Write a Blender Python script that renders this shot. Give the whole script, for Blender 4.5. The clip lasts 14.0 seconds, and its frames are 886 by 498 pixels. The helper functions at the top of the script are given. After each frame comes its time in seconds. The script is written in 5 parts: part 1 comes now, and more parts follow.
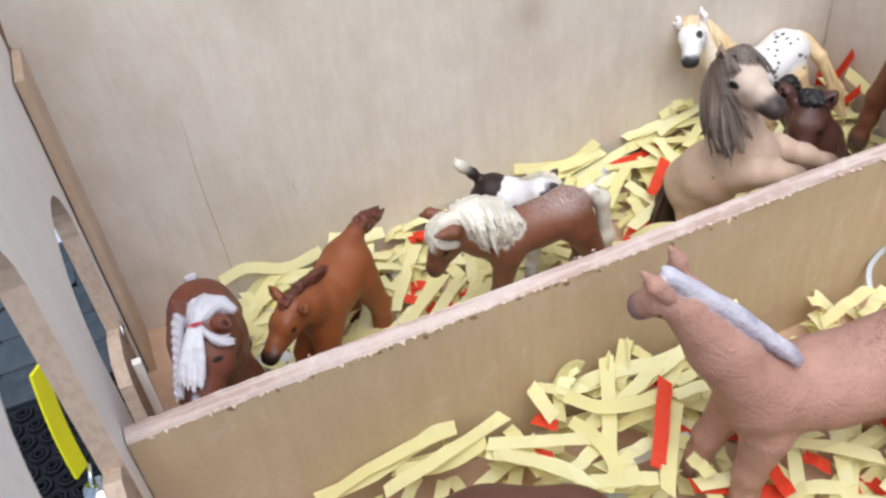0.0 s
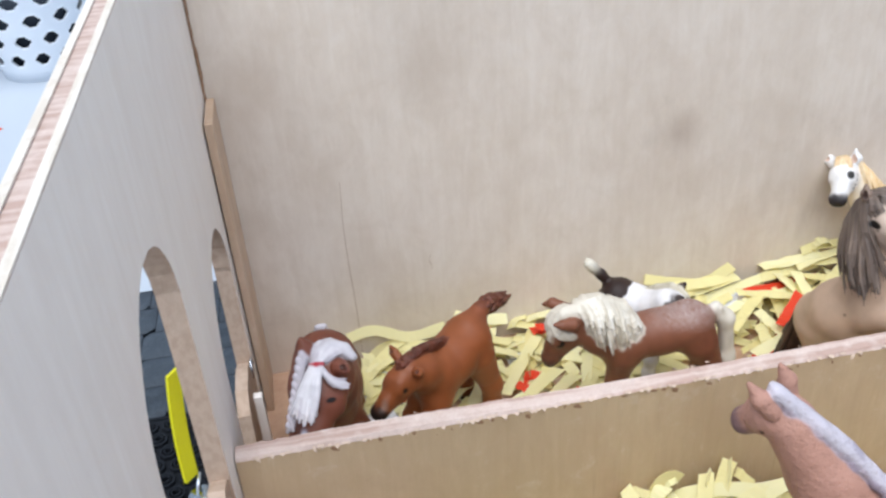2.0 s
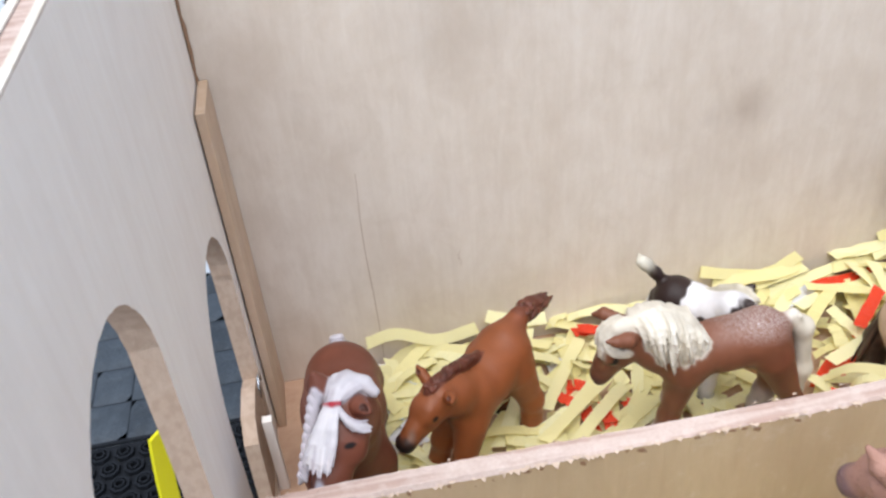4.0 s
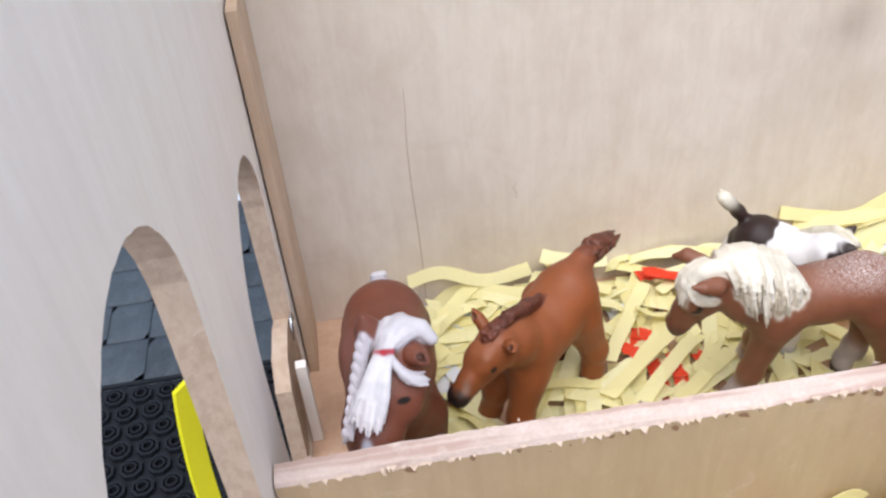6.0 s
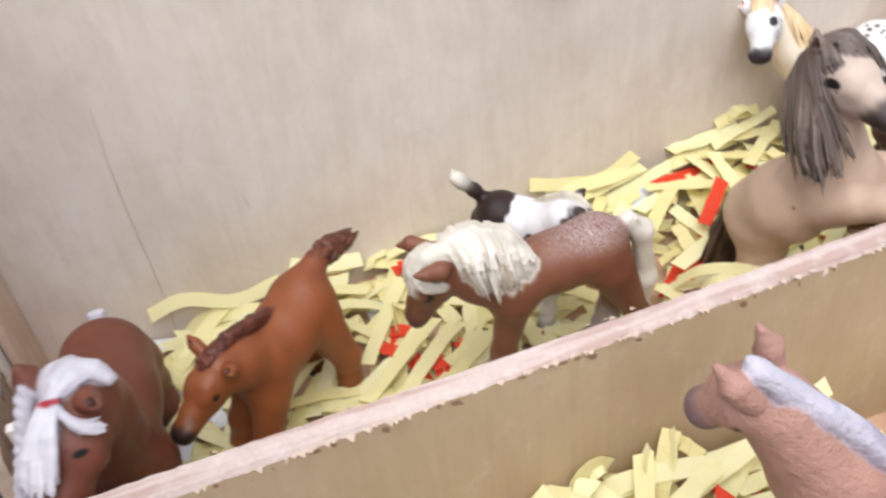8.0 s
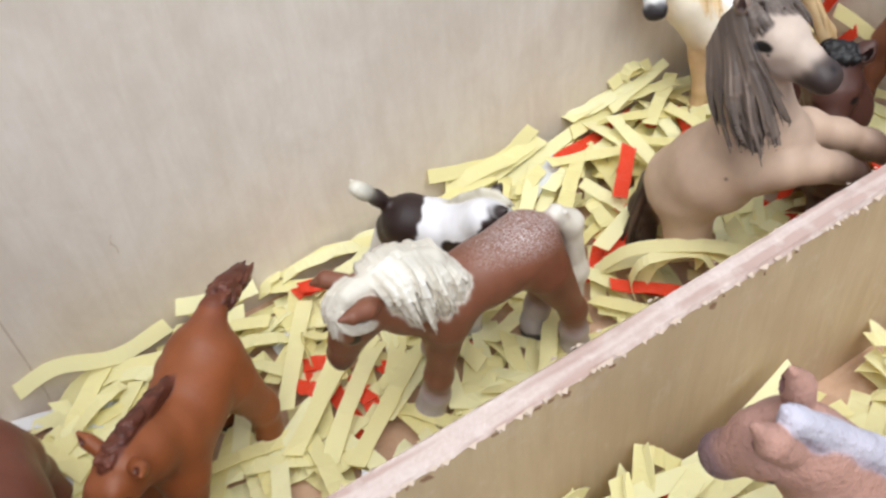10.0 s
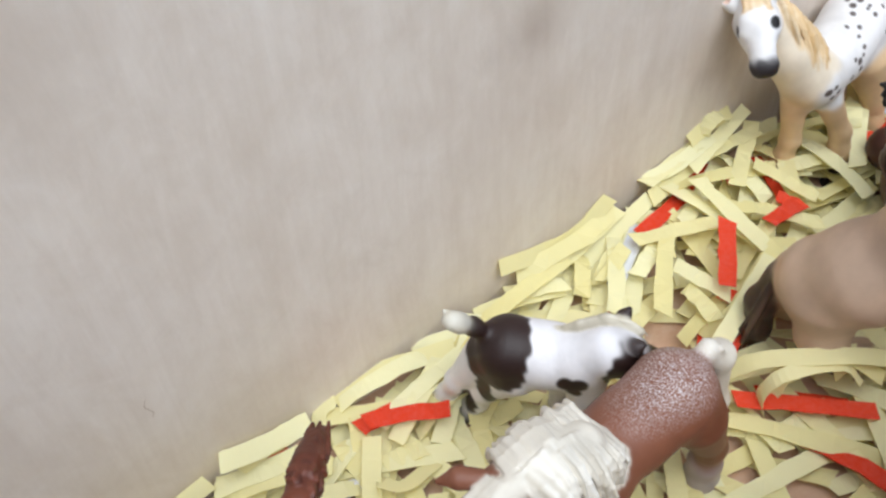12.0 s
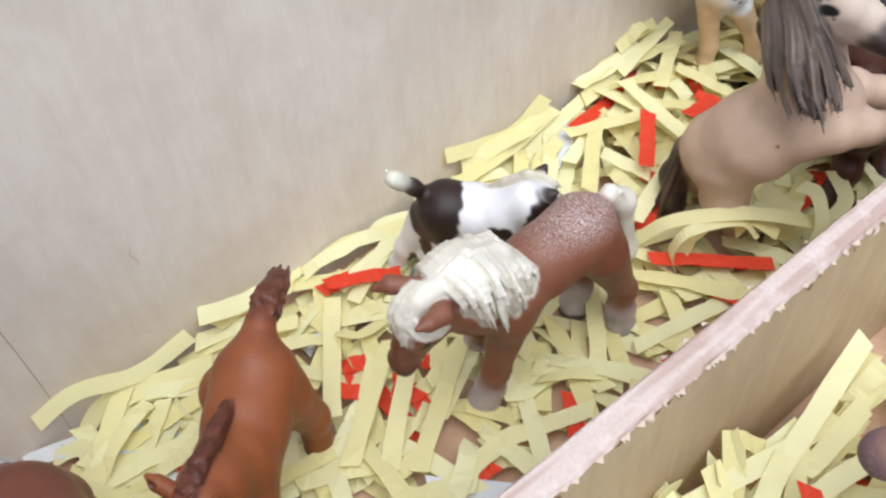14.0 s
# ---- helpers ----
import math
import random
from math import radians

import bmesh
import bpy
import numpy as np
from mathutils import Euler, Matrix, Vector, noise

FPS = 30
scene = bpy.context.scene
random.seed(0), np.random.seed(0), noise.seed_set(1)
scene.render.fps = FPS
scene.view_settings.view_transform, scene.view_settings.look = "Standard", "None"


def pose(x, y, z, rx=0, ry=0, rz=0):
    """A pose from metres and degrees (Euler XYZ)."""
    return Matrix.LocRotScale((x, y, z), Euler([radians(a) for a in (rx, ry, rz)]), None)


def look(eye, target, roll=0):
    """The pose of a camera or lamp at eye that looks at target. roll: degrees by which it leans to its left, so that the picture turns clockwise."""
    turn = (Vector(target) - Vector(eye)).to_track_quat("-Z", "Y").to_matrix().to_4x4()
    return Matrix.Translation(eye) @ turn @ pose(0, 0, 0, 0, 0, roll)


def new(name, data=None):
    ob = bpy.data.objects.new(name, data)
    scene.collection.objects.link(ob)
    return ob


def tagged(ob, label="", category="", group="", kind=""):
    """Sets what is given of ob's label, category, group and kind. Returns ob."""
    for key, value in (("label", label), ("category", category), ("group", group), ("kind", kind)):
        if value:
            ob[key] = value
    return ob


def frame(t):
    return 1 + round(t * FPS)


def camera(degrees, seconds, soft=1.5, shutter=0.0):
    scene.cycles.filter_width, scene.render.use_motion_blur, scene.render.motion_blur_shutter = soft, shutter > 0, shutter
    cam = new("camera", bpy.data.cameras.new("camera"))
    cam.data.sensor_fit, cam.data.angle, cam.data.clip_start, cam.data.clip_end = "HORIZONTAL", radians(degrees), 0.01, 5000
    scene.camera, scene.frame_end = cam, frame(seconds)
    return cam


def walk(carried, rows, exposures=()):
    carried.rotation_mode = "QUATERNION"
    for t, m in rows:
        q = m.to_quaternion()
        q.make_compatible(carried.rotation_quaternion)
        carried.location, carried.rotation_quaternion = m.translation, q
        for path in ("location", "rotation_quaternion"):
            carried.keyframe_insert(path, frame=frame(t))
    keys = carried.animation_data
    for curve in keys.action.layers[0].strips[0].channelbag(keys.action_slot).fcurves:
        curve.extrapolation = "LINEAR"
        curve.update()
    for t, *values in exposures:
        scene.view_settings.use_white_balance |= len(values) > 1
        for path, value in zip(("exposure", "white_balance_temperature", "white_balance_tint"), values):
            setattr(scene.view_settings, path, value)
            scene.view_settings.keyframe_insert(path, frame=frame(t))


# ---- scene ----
import itertools
cam = camera(52.0, 14.0, soft=2.5, shutter=0.5)
PATH = [
    (0.0, 0.0436, -0.209, 0.3033, -40.74, -7.44, -18.28),
    (0.5, 0.0584, -0.2041, 0.2965, -39.19, -8.96, -14.54),
    (1.0, 0.0588, -0.2235, 0.2956, -34.79, -6.34, -12.22),
    (1.5, 0.0441, -0.2257, 0.2919, -34.85, -4.36, -9.25),
    (2.0, 0.0424, -0.2291, 0.3041, -33.09, -4.05, -8.42),
    (2.5, 0.0376, -0.2332, 0.3017, -33.12, -4.65, -6.64),
    (2.7, 0.0428, -0.2329, 0.303, -33.07, -5.38, -6.54),
    (4.8, 0.0461, -0.1374, 0.2729, -41.06, -5.66, -7.15),
    (5.0, 0.0443, -0.136, 0.2666, -41.99, -5.98, -7.27),
    (5.5, 0.0461, -0.1397, 0.2616, -40.21, -5.84, -6.27),
    (6.0, 0.034, -0.1392, 0.2661, -40.06, -5.11, -5.36),
    (6.5, 0.0439, -0.1422, 0.2645, -39.66, -5.67, -6.92),
    (7.0, 0.0403, -0.1386, 0.2607, -40.64, -6.46, -7.34),
    (7.5, 0.0696, -0.142, 0.2575, -39.66, -6.94, -12.41),
    (8.0, 0.0808, -0.1375, 0.2487, -40.29, -6.53, -16.46),
    (8.2, 0.0863, -0.1321, 0.2454, -41.53, -7.38, -17.6),
    (10.3, 0.0797, -0.081, 0.2439, -45.23, -3.66, -32.48),
    (10.5, 0.0846, -0.0698, 0.2464, -45.58, -2.18, -34.83),
    (11.0, 0.0753, -0.0228, 0.2575, -44.76, -2.63, -34.9),
    (11.5, 0.0758, -0.004, 0.2402, -48.27, -2.31, -35.91),
    (12.0, 0.0795, -0.0026, 0.2427, -48.14, -3.63, -35.65),
    (12.5, 0.0623, -0.0429, 0.245, -48.94, -2.76, -36.87),
    (13.0, 0.0517, -0.0475, 0.2475, -48.5, -2.08, -37.74),
    (13.5, 0.0553, -0.0512, 0.246, -48.26, -4.24, -36.5),
    (14.0, 0.0597, -0.0552, 0.2442, -48.25, -5.14, -35.45),
]
EXPOSURES = [(0.0, 0.41, 6300, 9), (0.5, 0.42, 6300, 9), (1.5, 0.41, 6080, 7.5), (2.5, 0.33, 6350, 9.5), (5.0, 0.58, 6400, 10.5), (5.5, 0.58, 6400, 12), (6.0, 0.62, 6400, 11), (7.0, 0.56, 6400, 12), (8.0, 0.48, 6450, 11.5), (10.5, 0.38, 6200, 7.5), (11.0, 0.35, 6080, 7.5), (11.5, 0.23, 6080, 7.5), (12.0, 0.25, 6080, 7.5), (12.5, 0.34, 6080, 7), (13.0, 0.4, 6080, 7.5), (14.0, 0.41, 6080, 7.5)]
walk(cam, [(t, pose(x, y, z, 0, 0, yaw) @ pose(0, 0, 0, 90 + pitch, 0, 0) @ pose(0, 0, 0, 0, 0, roll)) for t, x, y, z, pitch, roll, yaw in PATH], EXPOSURES)

# ---- world and light ----
world = bpy.data.worlds.new("world")
scene.world = world
world.use_nodes = True
wn = world.node_tree
sky = wn.nodes.new("ShaderNodeTexSky")
sky.sky_type, sky.sun_disc = "NISHITA", False
sky.sun_elevation, sky.sun_rotation = radians(66), radians(194)
veil = wn.nodes.new("ShaderNodeHueSaturation")  # a thin even cloud cover
veil.inputs["Saturation"].default_value = 0.6
wn.links.new(sky.outputs[0], veil.inputs["Color"])
wn.links.new(veil.outputs[0], wn.nodes["Background"].inputs[0])
wn.nodes["Background"].inputs[1].default_value = 0.13
sun = bpy.data.lights.new("sun", "SUN")
sun.energy, sun.angle, sun.color = 2.4, radians(60), (1.0, 1.0, 0.97)
sun_ob = new("sun", sun)
sun_ob.matrix_world = look((-0.13, -0.52, 1.2), (0, 0, 0))


# ---- materials ----


def lin(h, k=1.0):
    """A colour from its display value, six hex digits."""
    v = [int(h[i:i + 2], 16) / 255 for i in (0, 2, 4)]
    return tuple(k * (c / 12.92 if c <= 0.04045 else ((c + 0.055) / 1.055) ** 2.4) for c in v) + (1,)


class Mat:
    """A node material with a Principled shader and short ways to add nodes."""

    def __init__(self, name, rough=0.5, spec=0.4):
        self.m = bpy.data.materials.new(name)
        self.m.use_nodes = True
        self.t = self.m.node_tree
        self.p = self.t.nodes["Principled BSDF"]
        self.p.inputs["Roughness"].default_value = rough
        self.p.inputs["Specular IOR Level"].default_value = spec
        self.coord = None

    def node(self, kind, **inputs):
        n = self.t.nodes.new(kind)
        for k, v in inputs.items():
            self.put(n, k, v)
        return n

    def put(self, n, k, v):
        key = k.replace("_", " ") if isinstance(k, str) else k
        if isinstance(key, str) and key.isdigit():
            key = int(key)
        if isinstance(v, bpy.types.NodeSocket):
            self.t.links.new(v, n.inputs[key])
        else:
            n.inputs[key].default_value = v

    def space(self, scale=(1, 1, 1), turn=(0, 0, 0), kind="Object"):
        c = self.node("ShaderNodeTexCoord")
        mp = self.node("ShaderNodeMapping", Vector=c.outputs[kind], Scale=scale, Rotation=turn)
        return mp.outputs[0]

    def noise(self, vec, scale, detail=4.0, rough=0.55, distort=0.0):
        return self.node("ShaderNodeTexNoise", Vector=vec, Scale=scale, Detail=detail, Roughness=rough, Distortion=distort).outputs[0]

    def ramp(self, fac, *stops):
        n = self.node("ShaderNodeValToRGB", Fac=fac)
        e = n.color_ramp.elements
        while len(e) < len(stops):
            e.new(0.5)
        for el, (pos, col) in zip(e, stops):
            el.position, el.color = pos, col if isinstance(col, tuple) else (col, col, col, 1)
        return n.outputs[0]

    def mix(self, fac, a, b, kind="MIX"):
        n = self.node("ShaderNodeMix")
        n.data_type, n.blend_type = "RGBA", kind
        for i, v in ((0, fac), (6, a), (7, b)):
            self.put(n, i, v)
        return n.outputs[2]

    def bump(self, height, strength=0.3, dist=0.0004):
        n = self.node("ShaderNodeBump", Height=height, Strength=strength, Distance=dist)
        self.t.links.new(n.outputs[0], self.p.inputs["Normal"])

    def base(self, col):
        self.put(self.p, "Base Color", col)
        return self


def plywood(name, light, dark, stretch, rough=0.42, spec=0.45, blotch="b39a84", knots=()):
    """Birch veneer: long fine grain, cloudy stains, faint pores. stretch: the grain's run is the axis with the small scale."""
    m = Mat(name, rough, spec)
    v = m.space(stretch)
    grain = m.noise(v, 170.0, 6.0, 0.65, 0.6)
    fine = m.noise(v, 620.0, 3.0, 0.7)
    cloud = m.noise(m.space((1, 1, 0.6)), 18.0, 5.0, 0.6)
    c = m.mix(m.ramp(grain, (0.3, 0.0), (0.75, 1.0)), lin(light), lin(dark))
    c = m.mix(m.ramp(fine, (0.5, 0.0), (0.8, 0.5)), c, lin(dark))
    c = m.mix(m.ramp(cloud, (0.45, 0.0), (0.75, 0.5)), c, lin(blotch))
    mottle = m.noise(m.space((1, 1, 0.75)), 62.0, 7.0, 0.72, 0.4)
    c = m.mix(m.ramp(mottle, (0.46, 0.0), (0.78, 0.55)), c, lin(blotch))
    c = m.mix(m.ramp(mottle, (0.2, 0.4), (0.44, 0.0)), c, lin("ece5de"))
    for (kx, ky, kz), kr, kd in knots:
        c0 = m.node("ShaderNodeTexCoord")
        off = m.node("ShaderNodeVectorMath", **{"0": c0.outputs["Object"], "1": (kx, ky, kz)})
        off.operation = "SUBTRACT"
        far = m.node("ShaderNodeVectorMath", **{"0": off.outputs[0]})
        far.operation = "LENGTH"
        wob = m.node("ShaderNodeMath", **{"0": far.outputs["Value"], "1": m.noise(m.space((1, 1, 0.5)), 110.0, 4.0)})
        wob.operation = "MULTIPLY"
        c = m.mix(m.ramp(wob.outputs[0], (0.0, kd), (kr * 0.25, kd * 0.6), (kr * 0.5, 0.0)), c, lin("8f7c6c"))
    m.base(c)
    m.put(m.p, "Roughness", m.ramp(grain, (0.3, rough - 0.06), (0.7, rough + 0.12)))
    m.bump(m.mix(0.5, grain, fine), 0.25, 0.0003)
    return m.m


PLY_BACK = plywood("birch_plywood_back", "e1d6cb", "d7cabd", (1, 1, 0.13), blotch="c6b6a6", knots=(((0.2157, 0.1407, 0.1057), 0.012, 0.42), ((0.287, 0.1407, 0.07), 0.03, 0.2), ((0.09, 0.1407, 0.16), 0.03, 0.15)))
PLY_LEFT = plywood("birch_plywood_side", "f1ebe7", "e9e1db", (1, 1, 0.07), 0.5, 0.4, "e3dad4")
PLY_FRONT = plywood("birch_plywood_partition", "c6b092", "baa384", (1, 1, 0.12), 0.42, 0.45, "b0987a")
PLY_BATTEN = plywood("batten_wood", "cfb7a0", "bfa48c", (1, 1, 0.06), 0.55, 0.3, "b0947c")
PLY_FLOOR = plywood("birch_plywood_floor", "d6b59c", "c29d83", (0.5, 1, 1), 0.6, 0.3, "b28d78")


def cut_edge(name, a, b, c, layers):
    """The sawn edge of plywood, rough and in thin layers. layers: the axis across them."""
    m = Mat(name, 0.85, 0.15)
    fuzz = m.noise(m.space((1, 1, 1)), 900.0, 4.0, 0.7)
    band = m.noise(m.space(layers), 420.0, 1.0, 0.4)
    spots = m.noise(m.space((1, 1, 1)), 120.0, 3.0, 0.6)
    col = m.mix(m.ramp(band, (0.42, 0.0), (0.58, 1.0)), lin(a), lin(b))
    col = m.mix(m.ramp(spots, (0.5, 0.0), (0.7, 0.7)), col, lin(c))
    m.base(m.mix(m.ramp(fuzz, (0.4, 0.0), (0.75, 0.5)), col, lin(b)))
    m.bump(fuzz, 0.7, 0.0006)
    return m.m


EDGE_TOP = cut_edge("sawn_edge_pink", "d6c3ba", "bfa499", "e3d4cc", (0.05, 1, 0.05))
EDGE_ARCH = cut_edge("sawn_edge_brown", "c0a997", "b59e8b", "c6b1a0", (1, 0.6, 0.6))
VENEER = cut_edge("pale_veneer", "eae3d9", "ddd3c6", "f2ede6", (1, 0.1, 1))
NICK_AND_GAP = Mat("torn_ply_and_gap_shade", 0.9, 0.1).base(lin("94765f")).m
SPLINTER = Mat("torn_veneer_fibres", 0.8, 0.2).base(lin("cfbaa8")).m


def paper(name, a, b, back=0.25):
    """Coloured paper: matt, a little see-through, each strip a shade of its own."""
    m = Mat(name, 0.7, 0.25)
    info = m.node("ShaderNodeObjectInfo")
    geo = m.node("ShaderNodeNewGeometry")
    both = m.node("ShaderNodeMath", **{"0": info.outputs["Random"], "1": geo.outputs["Random Per Island"]})
    both.operation = "ADD"
    frac = m.node("ShaderNodeMath", **{"0": both.outputs[0], "1": 1.0})
    frac.operation = "MODULO"
    fibre = m.noise(m.space((1, 1, 1)), 700.0, 3.0, 0.6)
    c = m.mix(frac.outputs[0], lin(a), lin(b))
    m.base(m.mix(m.ramp(fibre, (0.4, 0.0), (0.8, 0.05)), c, lin("ffffff")))
    crumple = m.noise(m.space((1, 1, 1)), 150.0, 3.0, 0.55, 0.8)
    m.bump(m.mix(0.12, crumple, fibre), 0.45, 0.0009)
    thin = m.node("ShaderNodeBsdfTranslucent", Color=c)
    blend = m.node("ShaderNodeMixShader", **{"0": back})
    m.t.links.new(m.p.outputs[0], blend.inputs[1])
    m.t.links.new(thin.outputs[0], blend.inputs[2])
    m.t.links.new(blend.outputs[0], m.t.nodes["Material Output"].inputs[0])
    return m.m


PAPER_YELLOW = paper("pale_yellow_paper", "fdf9d2", "f5ecb0", 0.38)
PAPER_RED = paper("orange_red_paper", "f0502f", "e2401f")
PAPER_WHITE = paper("white_paper", "f1f0f2", "dfe4ee")


def figurine(name, rough=0.5, spec=0.4, grit=0.22, size=900.0):
    """Painted soft plastic: the paint from the mesh's own colours, a fine moulded grain."""
    m = Mat(name, rough, spec)
    a = m.node("ShaderNodeAttribute")
    a.attribute_name = "paint"
    n1 = m.noise(m.space((1, 1, 1)), size, 3.0, 0.6)
    n2 = m.noise(m.space((1, 1, 1)), 110.0, 3.0, 0.5)
    c2 = m.mix(m.ramp(n2, (0.3, 0.8), (0.7, 1.0)), (0, 0, 0, 1), a.outputs["Color"])
    fl = m.ramp(m.noise(m.space((1, 1, 1)), 2400.0, 2.0, 0.6), (0.46, 0.0), (0.66, 0.75))
    c2 = m.mix(m.mix(a.outputs["Alpha"], (0, 0, 0, 1), fl), c2, lin("dedadb"))
    m.base(c2)
    m.bump(n1, grit, 0.0004 if size > 600 else 0.0012)
    return m.m


HIDE = figurine("painted_plastic", 0.48, 0.4)
HIDE_ROUGH = figurine("painted_plastic_grainy", 0.6, 0.35, 0.65, 560.0)

# ---- mesh helpers ----


def link_mesh(name, bm_or_mesh, mats, parent=None, label=""):
    me = bm_or_mesh
    if isinstance(me, bmesh.types.BMesh):
        me = bpy.data.meshes.new(name)
        bm_or_mesh.to_mesh(me)
        bm_or_mesh.free()
    for mt in mats if isinstance(mats, (list, tuple)) else [mats]:
        me.materials.append(mt)
    ob = new(name, me)
    if parent:
        ob.parent = parent
    if label:
        ob["label"] = label
    return ob


def part(name, bm, mat, parent, label=""):
    return link_mesh(name, bm, mat, parent, label)


def thing(name, at, label, category, group="", kind=""):
    ob = new(name)
    ob.empty_display_size = 0.01
    ob.location = at
    return tagged(ob, label, category, group, kind)


def box(bm, lo, hi, bevel=0.0, mat=0):
    lo, hi = Vector(lo), Vector(hi)
    r = bmesh.ops.create_cube(bm, size=1.0, matrix=Matrix.LocRotScale((lo + hi) / 2, None, hi - lo))
    fs = {f for v in r["verts"] for f in v.link_faces}
    for f in fs:
        f.material_index = mat
    if bevel:
        es = list({e for v in r["verts"] for e in v.link_edges})
        bmesh.ops.bevel(bm, geom=es, offset=bevel, segments=2, affect="EDGES", profile=0.6, material=-1)
    return bm


def plate(outer, holes, x0, x1):
    """A board of an outline in (y, z) with holes through it, from x0 to x1."""
    bm = bmesh.new()
    edges = []
    for loop in [outer, *holes]:
        vs = [bm.verts.new((x0, y, z)) for y, z in loop]
        edges += [bm.edges.new((vs[i], vs[(i + 1) % len(vs)])) for i in range(len(vs))]
    bmesh.ops.triangle_fill(bm, use_beauty=True, use_dissolve=False, edges=edges)
    r = bmesh.ops.extrude_face_region(bm, geom=bm.faces[:])
    bmesh.ops.translate(bm, verts=[g for g in r["geom"] if isinstance(g, bmesh.types.BMVert)], vec=(x1 - x0, 0, 0))
    bmesh.ops.recalc_face_normals(bm, faces=bm.faces)
    for f in bm.faces:
        f.material_index = 0 if abs(f.normal.x) > 0.9 else 1
    return bm


def arch(yc, half, spring, steps=44, base=0.0, seed=0):
    """A round-headed doorway, sawn by hand."""
    rnd = random.Random(seed)
    pts = [(yc - half, base), (yc + half, base)]
    for i in range(5):
        pts.append((yc + half + rnd.uniform(-0.0004, 0.0004), base + (spring - base) * (i + 1) / 6))
    for i in range(steps + 1):
        a = math.pi * i / steps
        r = half + rnd.uniform(-0.00022, 0.00022)
        pts.append((yc + r * math.cos(a), spring + r * math.sin(a)))
    for i in range(5):
        pts.append((yc - half + rnd.uniform(-0.0004, 0.0004), base + (spring - base) * (5 - i) / 6))
    return pts


# ---- the stable: a plywood box with a low partition ----
TH, DEEP, LONG, RAIL, TALL, FRONT = 0.007, 0.1407, 0.398, 0.0816, 0.238, -0.30

bm = box(bmesh.new(), (-TH, FRONT, -0.006), (LONG + TH, DEEP + TH, 0.0), 0.0004)
stable_floor = tagged(link_mesh("floor", bm, PLY_FLOOR), "bare plywood floor of the toy stable under shredded paper", "floor", kind="structure")
bm = box(bmesh.new(), (-TH, DEEP, 0.0), (LONG + TH, DEEP + TH, TALL), 0.0005)
wall_back = tagged(link_mesh("wall_back", bm, PLY_BACK), "tall birch plywood back wall with upright grain", "wall", kind="structure")
bm = box(bmesh.new(), (LONG, FRONT, 0.0), (LONG + TH, DEEP - 0.0006, 0.12), 0.0005)
wall_right = tagged(link_mesh("wall_right", bm, PLY_BACK), "plywood end wall meeting the back wall", "wall", kind="structure")
# unseen board, added to keep low light off the partition's front
bm = box(bmesh.new(), (0.0004, -0.197, 0.0), (LONG - 0.0004, -0.19, 0.12), 0.0005)
wall_front = tagged(link_mesh("wall_front", bm, PLY_FRONT), "added unseen plywood board that blocks low front light", "wall", kind="structure")
outline = [(FRONT, 0.0), (DEEP - 0.001, 0.0), (DEEP - 0.001, 0.1), (DEEP - 0.001, TALL), (FRONT, TALL)]
bm = plate(outline, [arch(-0.0487, 0.0362, 0.1555, base=0.004, seed=3), arch(0.0665, 0.037, 0.0905, base=0.004, seed=5)], -TH, 0.0)
for f in bm.faces:
    if f.normal.z > 0.9 and f.calc_center_median().z > TALL - 0.001:
        f.material_index = 2
wall_left = tagged(link_mesh("wall_left", bm, [PLY_LEFT, EDGE_ARCH, EDGE_TOP]), "pale plywood side wall with two sawn round-headed doorways", "wall", kind="structure")

# fine checks in the veneer of the back wall
CRACK = Mat("dark_check", 0.9, 0.1).base(lin("a8917b")).m
for cx, z0, z1, w in ((0.0509, 0.0, 0.105, 0.00017), (0.0905, 0.05, 0.058, 0.0001)):
    bm = bmesh.new()
    rr = random.Random(int(cx * 1e4))
    pr = None
    for i in range(13):
        u = i / 12
        c = cx + 0.0006 * math.sin(u * 7) + rr.uniform(-0.00015, 0.00015)
        ww = w * (0.35 + 0.65 * math.sin(math.pi * min(max(u, 0.05), 0.95)))
        row = [bm.verts.new((c - ww, DEEP - 0.00012, z0 + (z1 - z0) * u)), bm.verts.new((c + ww, DEEP - 0.00012, z0 + (z1 - z0) * u))]
        if pr:
            bm.faces.new((pr[0], pr[1], row[1], row[0]))
        pr = row
    part("crack", bm, CRACK, wall_back)

# gap of side wall and back wall, its shade coloured as a torn strip
bm = bmesh.new()
rr = random.Random(5)
prev = None
for i in range(25):
    z, w = 0.13 + 0.106 * i / 24, rr.uniform(0.0008, 0.0016)
    row = [bm.verts.new(p) for p in ((0.0, DEEP - 0.0009, z), (0.0006, DEEP - 0.0004 - w, z), (w, DEEP - 0.0003, z))]
    if prev:
        for a, b in ((0, 1), (1, 2), (2, 0)):
            bm.faces.new((prev[a], prev[b], row[b], row[a]))
    prev = row
bmesh.ops.recalc_face_normals(bm, faces=bm.faces)
part("corner_gap", bm, NICK_AND_GAP, wall_left, "dark torn edge in the corner with the gap's shade coloured in")

# pale veneer lines along the top of the side wall
for y0, name in ((0.0, "veneer"), (-TH + 0.0018, "veneer")):
    part(name, box(bmesh.new(), (y0 - 0.0018, FRONT, TALL + 0.0002), (y0, DEEP - 0.001, TALL + 0.0006)), VENEER, wall_left)

